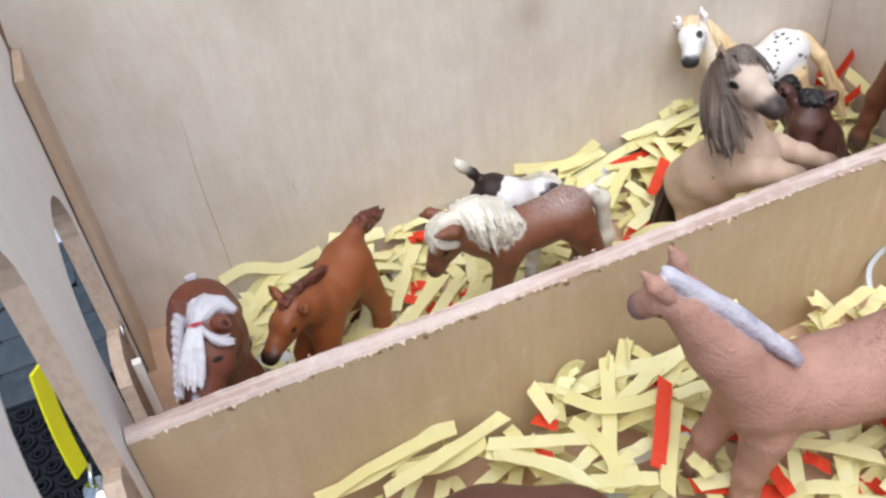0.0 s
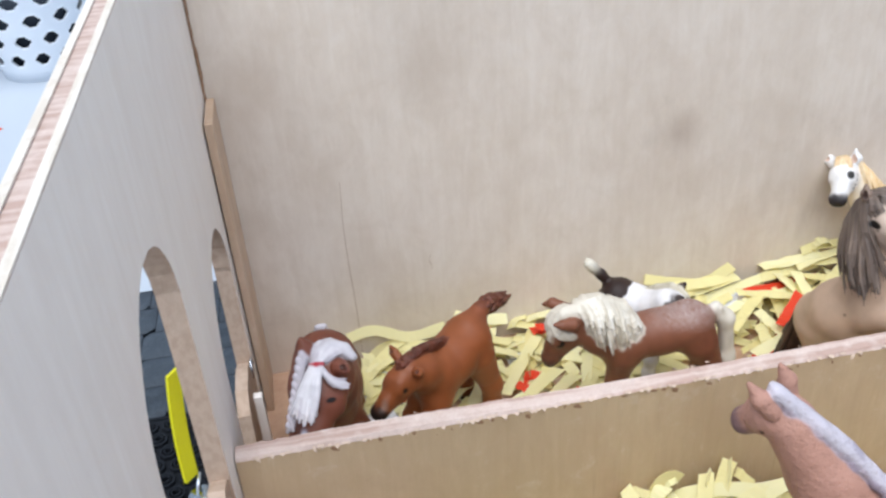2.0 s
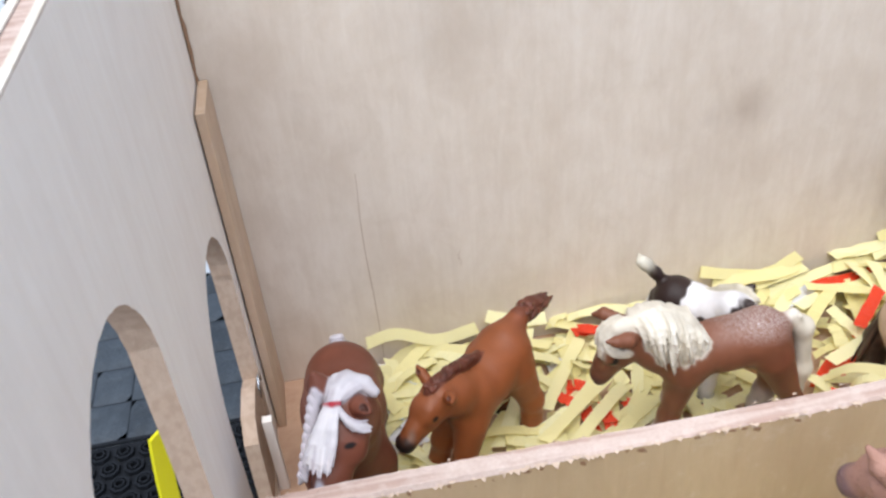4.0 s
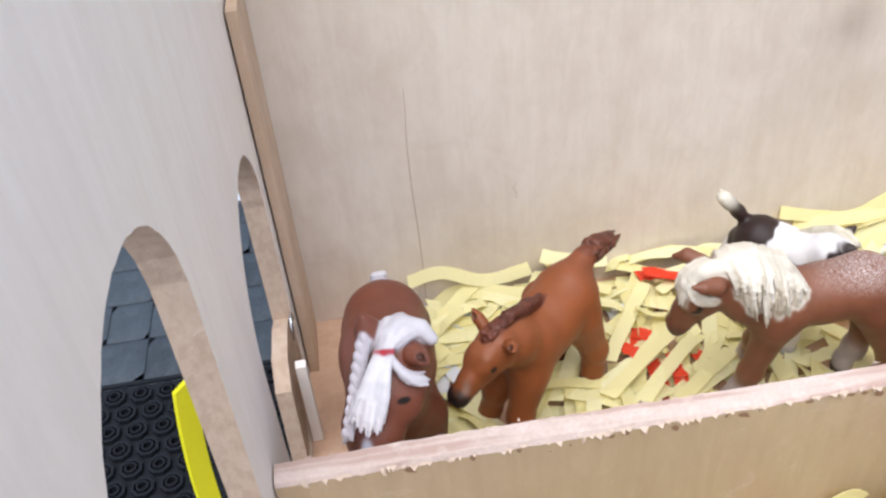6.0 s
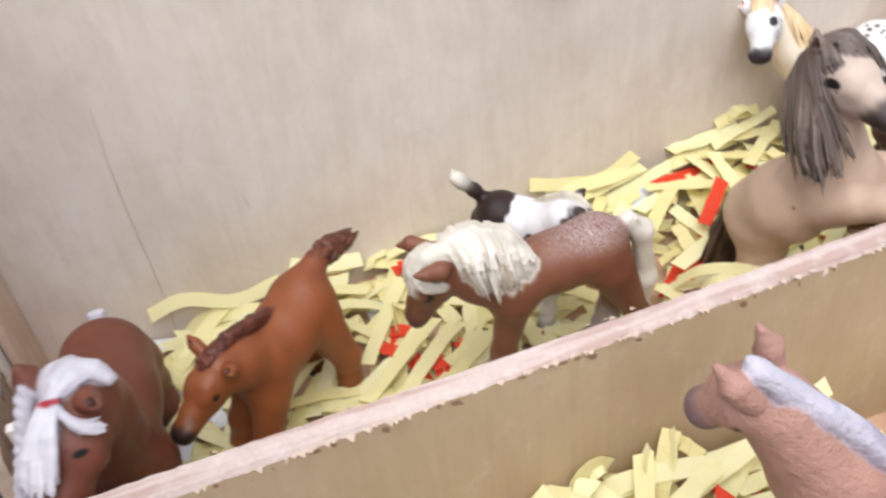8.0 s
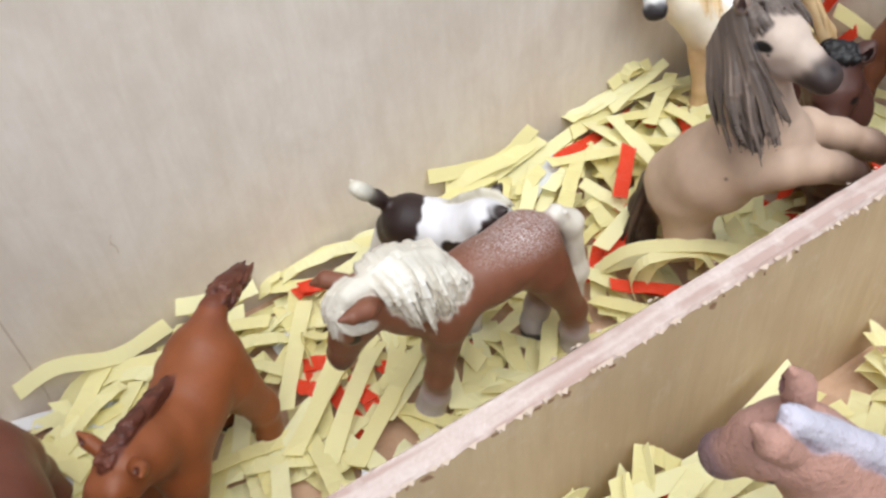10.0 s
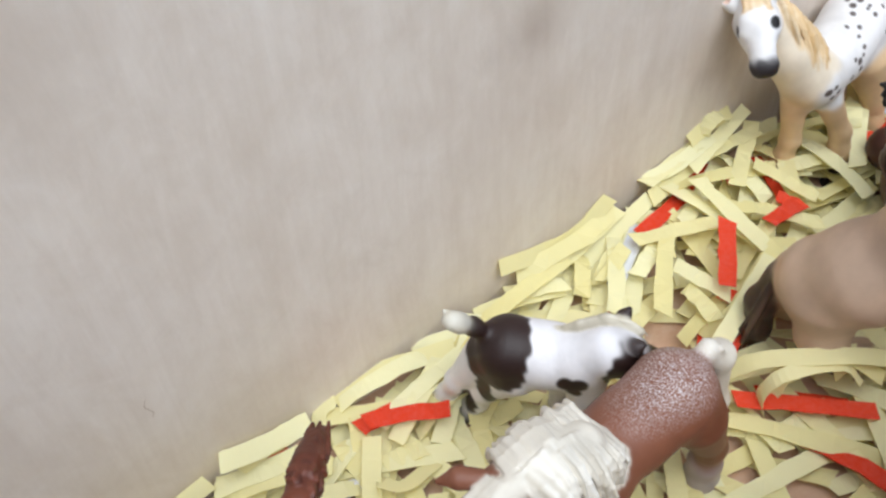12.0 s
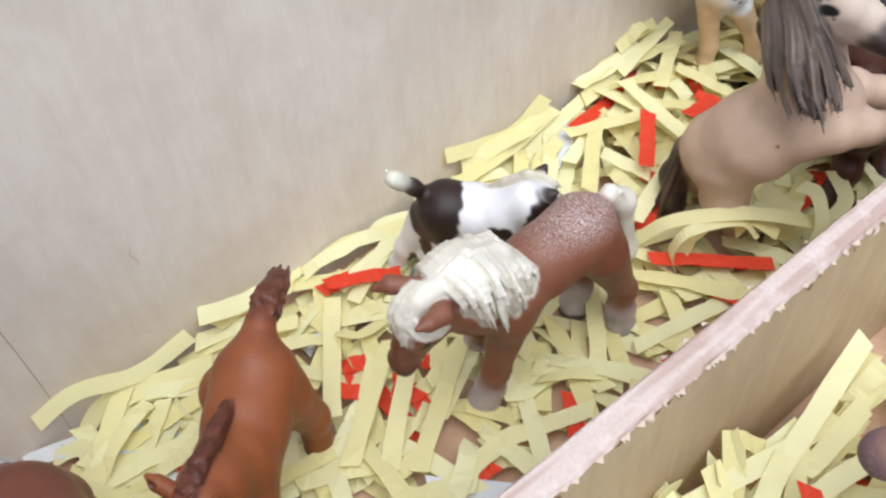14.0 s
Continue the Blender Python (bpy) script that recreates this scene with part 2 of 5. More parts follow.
# partition with a hand-sawn, slightly wavy top
bm = bmesh.new()
rnd = random.Random(11)
n = 150
rows = []
for i in range(n + 1):
    x = 0.0005 + (LONG - 0.001) * i / n
    dz = 0.0006 * math.sin(x * 31) + rnd.uniform(-0.00025, 0.00025)
    f = rnd.uniform(-0.0004, 0.0)
    rows.append([bm.verts.new(p) for p in ((x, 0, 0), (x, f, RAIL - 0.0012), (x, 0.0006, RAIL + dz), (x, 0.0035, RAIL + dz + rnd.uniform(-0.0002, 0.0004)), (x, 0.0064, RAIL + dz), (x, 0.007, RAIL - 0.001), (x, 0.007, 0))])
for a, b in zip(rows, rows[1:]):
    for j in range(6):
        fc = bm.faces.new((a[j], b[j], b[j + 1], a[j + 1]))
        fc.material_index = 1 if 1 <= j <= 4 else 0
bm.faces.new(rows[0])
bm.faces.new(rows[-1][::-1])
bmesh.ops.recalc_face_normals(bm, faces=bm.faces)
partition = tagged(link_mesh("partition_wall", bm, [PLY_FRONT, EDGE_TOP]), "low plywood partition with a rough sawn pinkish top edge", "partition", kind="structure")
bm = bmesh.new()
rnd = random.Random(12)
for i in range(230):
    x, back = rnd.uniform(0.002, LONG - 0.004), rnd.random() < 0.12
    y = 0.0071 if back else -0.0002
    s = -1 if not back else 1
    l, w = rnd.choice((0.0004, 0.0005, 0.0007, 0.0009, 0.002)) * rnd.uniform(0.6, 1.2), rnd.uniform(0.0003, 0.0014)
    top = RAIL + rnd.uniform(-0.0012, 0.0004)
    lean, out = rnd.uniform(-0.7, 0.7) * l, rnd.uniform(0.0001, 0.0013)
    p = [(x - w, y, top), (x + w, y, top), (x + lean, y + s * out, top - l), (x, y + s * (0.0003 + out), top - l * 0.45)]
    v = [bm.verts.new(q) for q in p]
    for tri_ in ((0, 1, 3), (1, 2, 3), (2, 0, 3), (0, 2, 1)):
        bm.faces.new([v[k] for k in tri_])
part("splinters", bm, SPLINTER, partition, "torn pale wood fibres")
partition.children[0]["kind"] = "stuff"
bm = bmesh.new()
for i in range(32):
    x, l, w = rnd.uniform(0.01, LONG - 0.01), rnd.uniform(0.0006, 0.0022), rnd.uniform(0.0005, 0.0022)
    top = RAIL - rnd.uniform(0.0012, 0.0035)
    p = [(x - w, -0.00015, top), (x - 0.2 * w, -0.0002, top + 0.3 * l), (x + w, -0.00015, top - 0.2 * l), (x + 0.5 * w, -0.0003, top - l), (x - 0.6 * w, -0.0002, top - 0.7 * l)]
    bm.faces.new([bm.verts.new(q) for q in p][::-1])
part("nicks", bm, NICK_AND_GAP, partition, "small brown torn nicks under the sawn edge")["kind"] = "stuff"

# corner batten, doorway block, thin strip and wire staple at the side wall
bm = bmesh.new()
box(bm, (0.0007, 0.113, 0.0), (0.0042, DEEP - 0.0009, 0.154), 0.0004)
corner_batten = tagged(link_mesh("corner_batten", bm, PLY_BATTEN), "thin upright wooden batten in the wall corner", "batten", kind="structure")
bm = plate([(0.066, 0.0), (0.1035, 0.0), (0.1035, 0.040), (0.094, 0.044), (0.078, 0.045), (0.0695, 0.038)], [], -0.0066, -0.0012)
door_block = tagged(link_mesh("door_block", bm, [EDGE_ARCH, EDGE_ARCH]), "small sawn plywood block at the foot of the doorway", "block")
bm = plate([(-0.031, 0.0), (-0.0122, 0.0), (-0.0122, 0.086), (-0.020, 0.089), (-0.028, 0.084)], [], -0.0066, -0.0012)
tagged(link_mesh("door_block", bm, [EDGE_ARCH, EDGE_ARCH]), "small sawn plywood block at the foot of the doorway", "block")
bm = box(bmesh.new(), (0.0004, 0.078, 0.0), (0.0042, 0.0815, 0.040), 0.0003)
tagged(link_mesh("wooden_strip", bm, PLY_LEFT), "thin pale wooden strip standing beside the doorway", "strip")


def tube(points, r, sides=8, closed=False):
    """A round bar along a line of points."""
    bm = bmesh.new()
    pts = [Vector(p) for p in points]
    rings = []
    for i, p in enumerate(pts):
        d = (pts[min(i + 1, len(pts) - 1)] - pts[max(i - 1, 0)]).normalized()
        q = d.to_track_quat("Z", "Y")
        rr = r[i] if isinstance(r, (list, tuple)) else r
        rings.append([bm.verts.new(p + q @ Vector((rr * math.cos(a), rr * math.sin(a), 0))) for a in [2 * math.pi * k / sides for k in range(sides)]])
    for a, b in zip(rings, rings[1:]):
        for k in range(sides):
            bm.faces.new((a[k], a[(k + 1) % sides], b[(k + 1) % sides], b[k]))
    bm.faces.new(rings[0][::-1])
    bm.faces.new(rings[-1])
    bmesh.ops.recalc_face_normals(bm, faces=bm.faces)
    for f in bm.faces:
        f.smooth = True
    return bm


METAL = Mat("bright_metal", 0.22, 0.5).base(lin("c9ced4"))
METAL.p.inputs["Metallic"].default_value = 1.0
METAL = METAL.m
pts = [(0.0005, 0.097 + 0.005 * math.cos(a), 0.040 + 0.007 * math.sin(a)) for a in [math.pi * k / 10 for k in range(11)]]
tagged(link_mesh("wire_staple", tube(pts, 0.00045), METAL), "bent bright wire staple in the plywood", "staple")

# ---- round the box: mats, pale floor, basket, strap, room ----
FLOORING = Mat("pale_grey_floor", 0.4, 0.4)
nz = FLOORING.noise(FLOORING.space((1, 0.12, 1)), 9.0, 5.0, 0.6)
FLOORING.base(FLOORING.mix(nz, lin("c6ced8"), lin("b2bac4")))
FLOORING = FLOORING.m
GROUND = -0.0065
bm = bmesh.new()
bmesh.ops.create_grid(bm, x_segments=2, y_segments=2, size=300, matrix=Matrix.Translation((0, 0, GROUND)))
tagged(link_mesh("ground", bm, FLOORING), "pale blue-grey smooth paving round the stable", "ground", kind="structure")

# rubber ring mat
RUBBER = Mat("black_rubber", 0.65, 0.25)
RUBBER.base(RUBBER.mix(RUBBER.noise(RUBBER.space(), 300.0), lin("101318"), lin("1b1f26")))
RUBBER = RUBBER.m
mat_ob = thing("ring_mat", (-0.12, 0.0, GROUND), "black rubber mat of open octagonal rings", "mat")
bm = box(bmesh.new(), (-0.26, -0.16, 0.0003), (-0.009 + 0.12 - 0.12, 0.125, 0.0016))
base_ob = part("backing", bm, RUBBER, mat_ob)
base_ob.location = (0.12, 0.0, 0.0)


def ring_mesh(r0, r1, h):
    bm = bmesh.new()
    prev = []
    for rr, z in ((r1, 0.0), (r1, h), (r0, h), (r0, 0.0)):
        prev.append([bm.verts.new((rr * math.cos(math.pi / 8 + k * math.pi / 4), rr * math.sin(math.pi / 8 + k * math.pi / 4), z)) for k in range(8)])
    for a, b in zip(prev, prev[1:]):
        for k in range(8):
            bm.faces.new((a[k], a[(k + 1) % 8], b[(k + 1) % 8], b[k]))
    me = bpy.data.meshes.new("ring")
    bm.to_mesh(me)
    bm.free()
    me.materials.append(RUBBER)
    return me


ring_shapes = (ring_mesh(0.0033, 0.0045, 0.0022), ring_mesh(0.0017, 0.0024, 0.0026))
rest = bmesh.new()
for i in range(24):
    for j in range(27):
        x, y = -0.0155 - 0.0104 * i + (0.0052 if j % 2 else 0), 0.119 - 0.0092 * j
        at = Vector((x + 0.12, y, 0.0016))
        for k, me in enumerate(ring_shapes):
            if i < 8 and j < 19:
                ob = new("ring", me)
                ob.parent = mat_ob
                ob.location = at
            else:
                old = len(rest.verts)
                rest.from_mesh(me)
                rest.verts.ensure_lookup_table()
                bmesh.ops.translate(rest, verts=rest.verts[old:], vec=at)
part("ring_relief", rest, RUBBER, mat_ob)["kind"] = "stuff"

# stone-pattern mat
STONE = Mat("slate_grey_foam_stone", 0.55, 0.35)
n1, n2 = STONE.noise(STONE.space(), 160.0, 5.0, 0.6), STONE.noise(STONE.space(), 35.0, 3.0)
inf = STONE.node("ShaderNodeObjectInfo")
c = STONE.mix(inf.outputs["Random"], lin("434b54"), lin("343b43"))
STONE.base(STONE.mix(STONE.ramp(n1, (0.45, 0.0), (0.75, 0.5)), c, lin("525b65")))
STONE.bump(n1, 1.0, 0.0014)
STONE = STONE.m
stone_mat = thing("stone_mat", (-0.12, 0.185, GROUND), "slate-grey mat moulded like laid stone blocks", "mat")
bm = box(bmesh.new(), (-0.26, -0.0585, 0.0002), (0.111, 0.058, 0.0016))
part("backing", bm, RUBBER, stone_mat)
rnd = random.Random(17)
y = -0.057
row = 0
while y < 0.05:
    d = rnd.choice((0.013, 0.019, 0.024))
    d = min(d, 0.057 - y)
    x = -0.258 - rnd.uniform(0, 0.01)
    while x < 0.10:
        w = rnd.uniform(0.018, 0.04)
        w = min(w, 0.110 - x)
        if w > 0.006 and x > -0.26:
            bm = bmesh.new()
            r = bmesh.ops.create_grid(bm, x_segments=8, y_segments=6, size=0.5, matrix=Matrix.Diagonal((w - 0.0005, d - 0.0005, 1, 1)))
            for v in bm.verts:
                edge = abs(v.co.x) > (w - 0.0009) / 2 or abs(v.co.y) > (d - 0.0009) / 2
                v.co.z = 0.0016 if edge else 0.0028 + rnd.uniform(-0.00035, 0.00035)
            for f in bm.faces:
                f.smooth = True
            ob = part("stone", bm, STONE, stone_mat)
            ob.location = (x + w / 2, y + d / 2, 0.0)
        x += w
    y += d

# perforated white basket
WHITE_PL = Mat("white_plastic", 0.35, 0.5)
WHITE_PL.base(WHITE_PL.mix(WHITE_PL.noise(WHITE_PL.space(), 40.0), lin("e6ecf4"), lin("d8e0ea")))
WHITE_PL = WHITE_PL.m
basket = thing("basket", (-0.2, 0.662, GROUND), "white plastic basket with round holes", "basket")


def shell(r0, r1, h, wall, rows, cols):
    """A tapered round wall with a row of holes through it."""
    bm = bmesh.new()

    def at(u, z, off):
        r = r0 + (r1 - r0) * z / h + off
        return bm.verts.new((r * math.cos(u), r * math.sin(u), z))

    n = cols * 14
    zs = [0.0, 0.012]
    cell = (h - 0.02) / rows
    steps = 10
    for k in range(rows):
        zs += [0.014 + cell * (k + (s + 1) / steps) for s in range(steps)]
    zs.append(h)
    grids = []
    for off in (0.0, -wall):
        grids.append([[at(2 * math.pi * i / n, z, off) for i in range(n)] for z in zs])
    skip = set()
    for j in range(len(zs) - 1):
        zc = (zs[j] + zs[j + 1]) / 2
        for i in range(n):
            for k in range(rows):
                zc0 = 0.014 + cell * (k + 0.5)
                uc = (((i + 0.5) / 14 + (0.5 if k % 2 else 0)) % 1.0) - 0.5
                du = uc * 2 * math.pi * r1 / cols
                if (du / 0.0088) ** 2 + ((zc - zc0) / 0.0056) ** 2 < 1:
                    skip.add((j, i))
    for j in range(len(zs) - 1):
        for i in range(n):
            a, b = grids
            i2 = (i + 1) % n
            if (j, i) in skip:
                for (j1, i1, e) in ((j, (i - 1) % n, 0), (j, i2, 1), (j - 1, i, 2), (j + 1, i, 3)):
                    if (j1, i1) in skip:
                        continue
                    p, q = (((j, i), (j + 1, i)), ((j, i2), (j + 1, i2)), ((j, i), (j, i2)), ((j + 1, i), (j + 1, i2)))[e]
                    bm.faces.new((a[p[0]][p[1]], a[q[0]][q[1]], b[q[0]][q[1]], b[p[0]][p[1]]))
                continue
            bm.faces.new((a[j][i], a[j][i2], a[j + 1][i2], a[j + 1][i]))
            bm.faces.new((b[j][i], b[j + 1][i], b[j + 1][i2], b[j][i2]))
    top = len(zs) - 1
    for i in range(n):
        i2 = (i + 1) % n
        bm.faces.new((grids[0][top][i], grids[0][top][i2], grids[1][top][i2], grids[1][top][i]))
    bmesh.ops.contextual_create(bm, geom=grids[0][0])
    for f in bm.faces:
        f.smooth = True
    return bm


part("wall", shell(0.037, 0.061, 0.095, 0.0022, 4, 12), WHITE_PL, basket)
bm = tube([(0.0615 * math.cos(2 * math.pi * k / 40), 0.0615 * math.sin(2 * math.pi * k / 40), 0.095) for k in range(41)], 0.0022)
part("rim", bm, WHITE_PL, basket)
bm = bmesh.new()
bmesh.ops.create_circle(bm, cap_ends=True, segments=40, radius=0.0365, matrix=Matrix.Translation((0, 0, 0.002)))
part("base", bm, WHITE_PL, basket)

# added dark core: the basket's inner shade behind the holes, as colour
BASKET_SHADE = Mat("basket_shade", 0.9, 0.1)
BASKET_SHADE.base(BASKET_SHADE.mix(BASKET_SHADE.noise(BASKET_SHADE.space(), 90.0), lin("3c434d"), lin("23282f")))
bm = tube([(0, 0, 0.004), (0, 0, 0.04), (0, 0, 0.07), (0, 0, 0.078)], [0.031, 0.040, 0.047, 0.030], 28)
part("filling", bm, BASKET_SHADE.m, basket, "added dark core for the shade inside the basket")

# red scrap and dark-footed stand on the paving
bm = box(bmesh.new(), (-0.02, -0.0065, 0.0), (0.02, 0.0065, 0.0006))
red_ob = tagged(link_mesh("paper_scrap", bm, PAPER_RED), "red paper scrap lying on the pale paving", "paper scrap")
red_ob.matrix_world = pose(-0.231, 0.533, GROUND + 0.0003, 0, 0, -42)
stand = thing("folding_stand", (-0.275, 0.60, GROUND), "white metal stand leg with black rubber foot", "stand")
part("leg", tube([(0.0, 0.0, 0.008), (-0.02, 0.02, 0.16)], 0.006, 12), WHITE_PL, stand)
part("foot", tube([(0.006, -0.004, 0.0), (0.0, 0.0, 0.012)], [0.013, 0.009], 12), RUBBER, stand)
part("brace", box(bmesh.new(), (-0.05, -0.012, 0.0), (-0.02, 0.012, 0.13), 0.001), WHITE_PL, stand)

# yellow strap with a bright clasp, hung outside the doorway
STRAP = Mat("yellow_webbing", 0.6, 0.3)
wv = STRAP.noise(STRAP.space((1, 1, 8)), 900.0, 2.0)
STRAP.base(STRAP.mix(wv, lin("e9e21e"), lin("cfc60c")))
STRAP.bump(wv, 0.4, 0.0003)
STRAP = STRAP.m
strap = thing("lead_strap", (-0.009, -0.004, 0.0), "bright yellow webbing strap with a metal clasp", "strap")
bm = bmesh.new()
prev = None
for i in range(15):
    u = i / 14
    z = 0.0835 + 0.044 * u
    lean = 0.002 - 0.0035 * u * u
    row = [bm.verts.new((-0.0035 - lean + 0.66 * yy + k * 0.0004, 0.75 * yy - 0.004 + 0.001 * u - k * 0.0003, z + 0.12 * yy * u)) for yy in (-0.0008, 0.0046) for k in (-1, 1)]
    if prev:
        for a, b in ((0, 1), (1, 3), (3, 2), (2, 0)):
            bm.faces.new((prev[a], prev[b], row[b], row[a]))
    else:
        bm.faces.new((row[0], row[1], row[3], row[2]))
    prev = row
bm.faces.new((prev[2], prev[3], prev[1], prev[0]))
bmesh.ops.recalc_face_normals(bm, faces=bm.faces)
part("webbing", bm, STRAP, strap)
part("clasp", tube([(-0.001, -0.010, 0.060), (-0.001, -0.0105, 0.072), (0.0, -0.011, 0.083)], [0.0046, 0.0052, 0.0048], 14), METAL, strap, "bright round metal clasp")
ringpts = [(-0.002 + 0.001 * math.sin(a), -0.006 + 0.0035 * math.cos(a), 0.0835 + 0.0035 * math.sin(a)) for a in [2 * math.pi * k / 16 for k in range(17)]]
part("ring", tube(ringpts, 0.0006), METAL, strap, "small wire ring")
part("post", box(bmesh.new(), (-0.006, -0.013, 0.0), (0.0, -0.007, 0.061), 0.0008), METAL, strap, "slim metal upright")

# ---- toy horses ----
# Each horse is one moulded mesh: round tapered limbs blended into one skin, then painted.


class Figure:
    def __init__(self, voxel=0.6, blend=4.6, comb=0.35):
        self.voxel, self.blend, self.comb, self.prims = voxel, blend, comb, []
        self.paints, self.cuts = [], []
        self.frost = None

    def chain(self, colour, *knots, hair=False):
        """Tapered limbs through knots of (x, y, z, radius) in millimetres."""
        for a, b in zip(knots, knots[1:]):
            self.prims.append((np.array(a[:3], float), np.array(b[:3], float), a[3], b[3], np.array(lin(colour)[:3]), hair))
        return self

    def spot(self, colour, at, radius, soft=0.4, stretch=(1, 1, 1)):
        """Paint on what lies within a rounded region."""
        self.paints.append((np.array(lin(colour)[:3]), np.array(at, float), radius, soft, np.array(stretch, float)))
        return self

    def eye(self, at, radius, colour="15100f", stretch=(1, 1, 1)):
        """A dab of paint, such as an eye, on the skin nearest to a place."""
        self.paints.append((np.array(lin(colour)[:3]), np.array(at, float), -radius, 0.3, np.array(stretch, float)))
        return self

    def carve(self, colour, *knots):
        """A hollow, such as the cup of an ear, through knots of (x, y, z, radius)."""
        for a, b in zip(knots, knots[1:]):
            self.cuts.append((np.array(a[:3], float), np.array(b[:3], float), a[3], b[3], np.array(lin(colour)[:3])))
        return self

    @staticmethod
    def dist(p, prim):
        a, b, ra, rb = prim[:4]
        ab = b - a
        h = np.clip(((p - a) @ ab) / max(ab @ ab, 1e-9), 0, 1)
        return np.linalg.norm(p - (a + h[..., None] * ab), axis=-1) - (ra + (rb - ra) * h)

    def build(self, name, label, category="toy horse", mat=None, extra=None, size_by=1.0):
        lo = np.min([np.minimum(p[0] - p[2], p[1] - p[3]) for p in self.prims], 0) - 4
        hi = np.max([np.maximum(p[0] + p[2], p[1] + p[3]) for p in self.prims], 0) + 4
        v = self.voxel
        size = np.ceil((hi - lo) / v).astype(int) + 1
        field = {h: np.full(size, 50.0, np.float32) for h in (False, True)}
        ks = {False: self.blend, True: self.comb}
        for pr in self.prims:
            k = ks[pr[5]]
            m = max(pr[2], pr[3]) + k + 2 * v
            i0 = np.clip(((np.minimum(pr[0], pr[1]) - m - lo) / v).astype(int), 0, size - 1)
            i1 = np.clip(((np.maximum(pr[0], pr[1]) + m - lo) / v).astype(int) + 2, 1, size)
            ax = [lo[n] + v * np.arange(i0[n], i1[n]) for n in range(3)]
            g = np.stack(np.meshgrid(*ax, indexing="ij"), -1)
            d = self.dist(g, pr)
            here = field[pr[5]][i0[0]:i1[0], i0[1]:i1[1], i0[2]:i1[2]]
            h = np.maximum(k - np.abs(here - d), 0) / k
            here[...] = np.minimum(here, d) - h * h * k * 0.25
        f = np.minimum(field[False], field[True])
        for pr in self.cuts:
            m = max(pr[2], pr[3]) + 2 * v
            i0 = np.clip(((np.minimum(pr[0], pr[1]) - m - lo) / v).astype(int), 0, size - 1)
            i1 = np.clip(((np.maximum(pr[0], pr[1]) + m - lo) / v).astype(int) + 2, 1, size)
            ax = [lo[n] + v * np.arange(i0[n], i1[n]) for n in range(3)]
            here = f[i0[0]:i1[0], i0[1]:i1[1], i0[2]:i1[2]]
            here[...] = np.maximum(here, -self.dist(np.stack(np.meshgrid(*ax, indexing="ij"), -1), pr))
        # surface nets
        inside = f < 0
        c = [(i, j, k) for i in (0, 1) for j in (0, 1) for k in (0, 1)]
        sl = lambda o: tuple(slice(o[n], size[n] - 1 + o[n]) for n in range(3))
        count = sum(inside[sl(o)].astype(np.int8) for o in c)
        cells = np.argwhere((count > 0) & (count < 8))
        index = -np.ones(size - 1, np.int64)
        index[tuple(cells.T)] = np.arange(len(cells))
        acc, num = np.zeros((len(cells), 3)), np.zeros(len(cells))
        for o in c:
            for ax in range(3):
                if o[ax]:
                    continue
                o2 = list(o)
                o2[ax] = 1
                fa, fb = f[tuple((cells + o).T)], f[tuple((cells + o2).T)]
                hit_ = (fa < 0) != (fb < 0)
                tt = np.where(hit_, fa / np.where(hit_, fa - fb, 1), 0)
                q = np.tile(np.array(o, float), (len(cells), 1))
                q[:, ax] = tt
                acc[hit_] += q[hit_]
                num[hit_] += 1
        verts = lo + v * (cells + acc / num[:, None])
        faces = []
        for ax in range(3):
            u, w = (ax + 1) % 3, (ax + 2) % 3
            s0 = [slice(1, size[n] - 1) for n in range(3)]
            s1 = list(s0)
            s0[ax], s1[ax] = slice(0, size[ax] - 1), slice(1, size[ax])
            cross = inside[tuple(s0)] != inside[tuple(s1)]
            at = np.argwhere(cross) + [0 if n == ax else 1 for n in range(3)]
            start = inside[tuple(at.T)]
            eu, ew = np.eye(3, dtype=int)[u], np.eye(3, dtype=int)[w]
            quad = np.stack([index[tuple((at - e).T)] for e in (eu + ew, ew, 0 * eu, eu)], 1)
            quad[~start] = quad[~start][:, ::-1]
            faces.append(quad)
        faces = np.concatenate(faces)
        # paint
        weight, colour = np.zeros(len(verts)), np.zeros((len(verts), 3))
        for pr in self.prims:
            reach = max(pr[2], pr[3]) + (1.2 if pr[5] else 5.0)
            low, top = np.minimum(pr[0], pr[1]) - reach, np.maximum(pr[0], pr[1]) + reach
            at = np.nonzero(np.all((verts > low) & (verts < top), axis=1))[0]
            d = self.dist(verts[at], pr)
            w = np.exp(np.clip(-d / (0.16 if pr[5] else 0.7), -60, 12)) * (6.0 if pr[5] else 1.0) + 1e-30
            weight[at] += w
            colour[at] += w[:, None] * pr[4]
        colour /= weight[:, None]
        for col, at, radius, soft, stretch in self.paints:
            if radius < 0:
                at, radius = verts[np.argmin(np.linalg.norm(verts - at, axis=1))], -radius
            d = np.linalg.norm((verts - at) / stretch, axis=1) - radius
            if radius > 4:
                d = d + 0.45 * np.sin(0.9 * verts[:, 0] + 0.7 * verts[:, 2]) * np.sin(0.8 * verts[:, 1] - 0.75 * verts[:, 2] + 1)
            w = 1 / (1 + np.exp(np.clip(d / (soft * 0.4), -30, 30)))
            colour += w[:, None] * (col - colour)
        for pr in self.cuts:
            w = np.clip((0.3 - self.dist(verts, pr)) / 0.3, 0, 1)
            colour += w[:, None] * (pr[4] - colour)
        if extra:
            colour = extra(verts, colour)
        foot = np.array([(lo[0] + hi[0]) / 2, (lo[1] + hi[1]) / 2, 0])
        me = bpy.data.meshes.new(name)
        me.from_pydata(((verts - foot) * 0.001 * size_by).tolist(), [], faces.tolist())
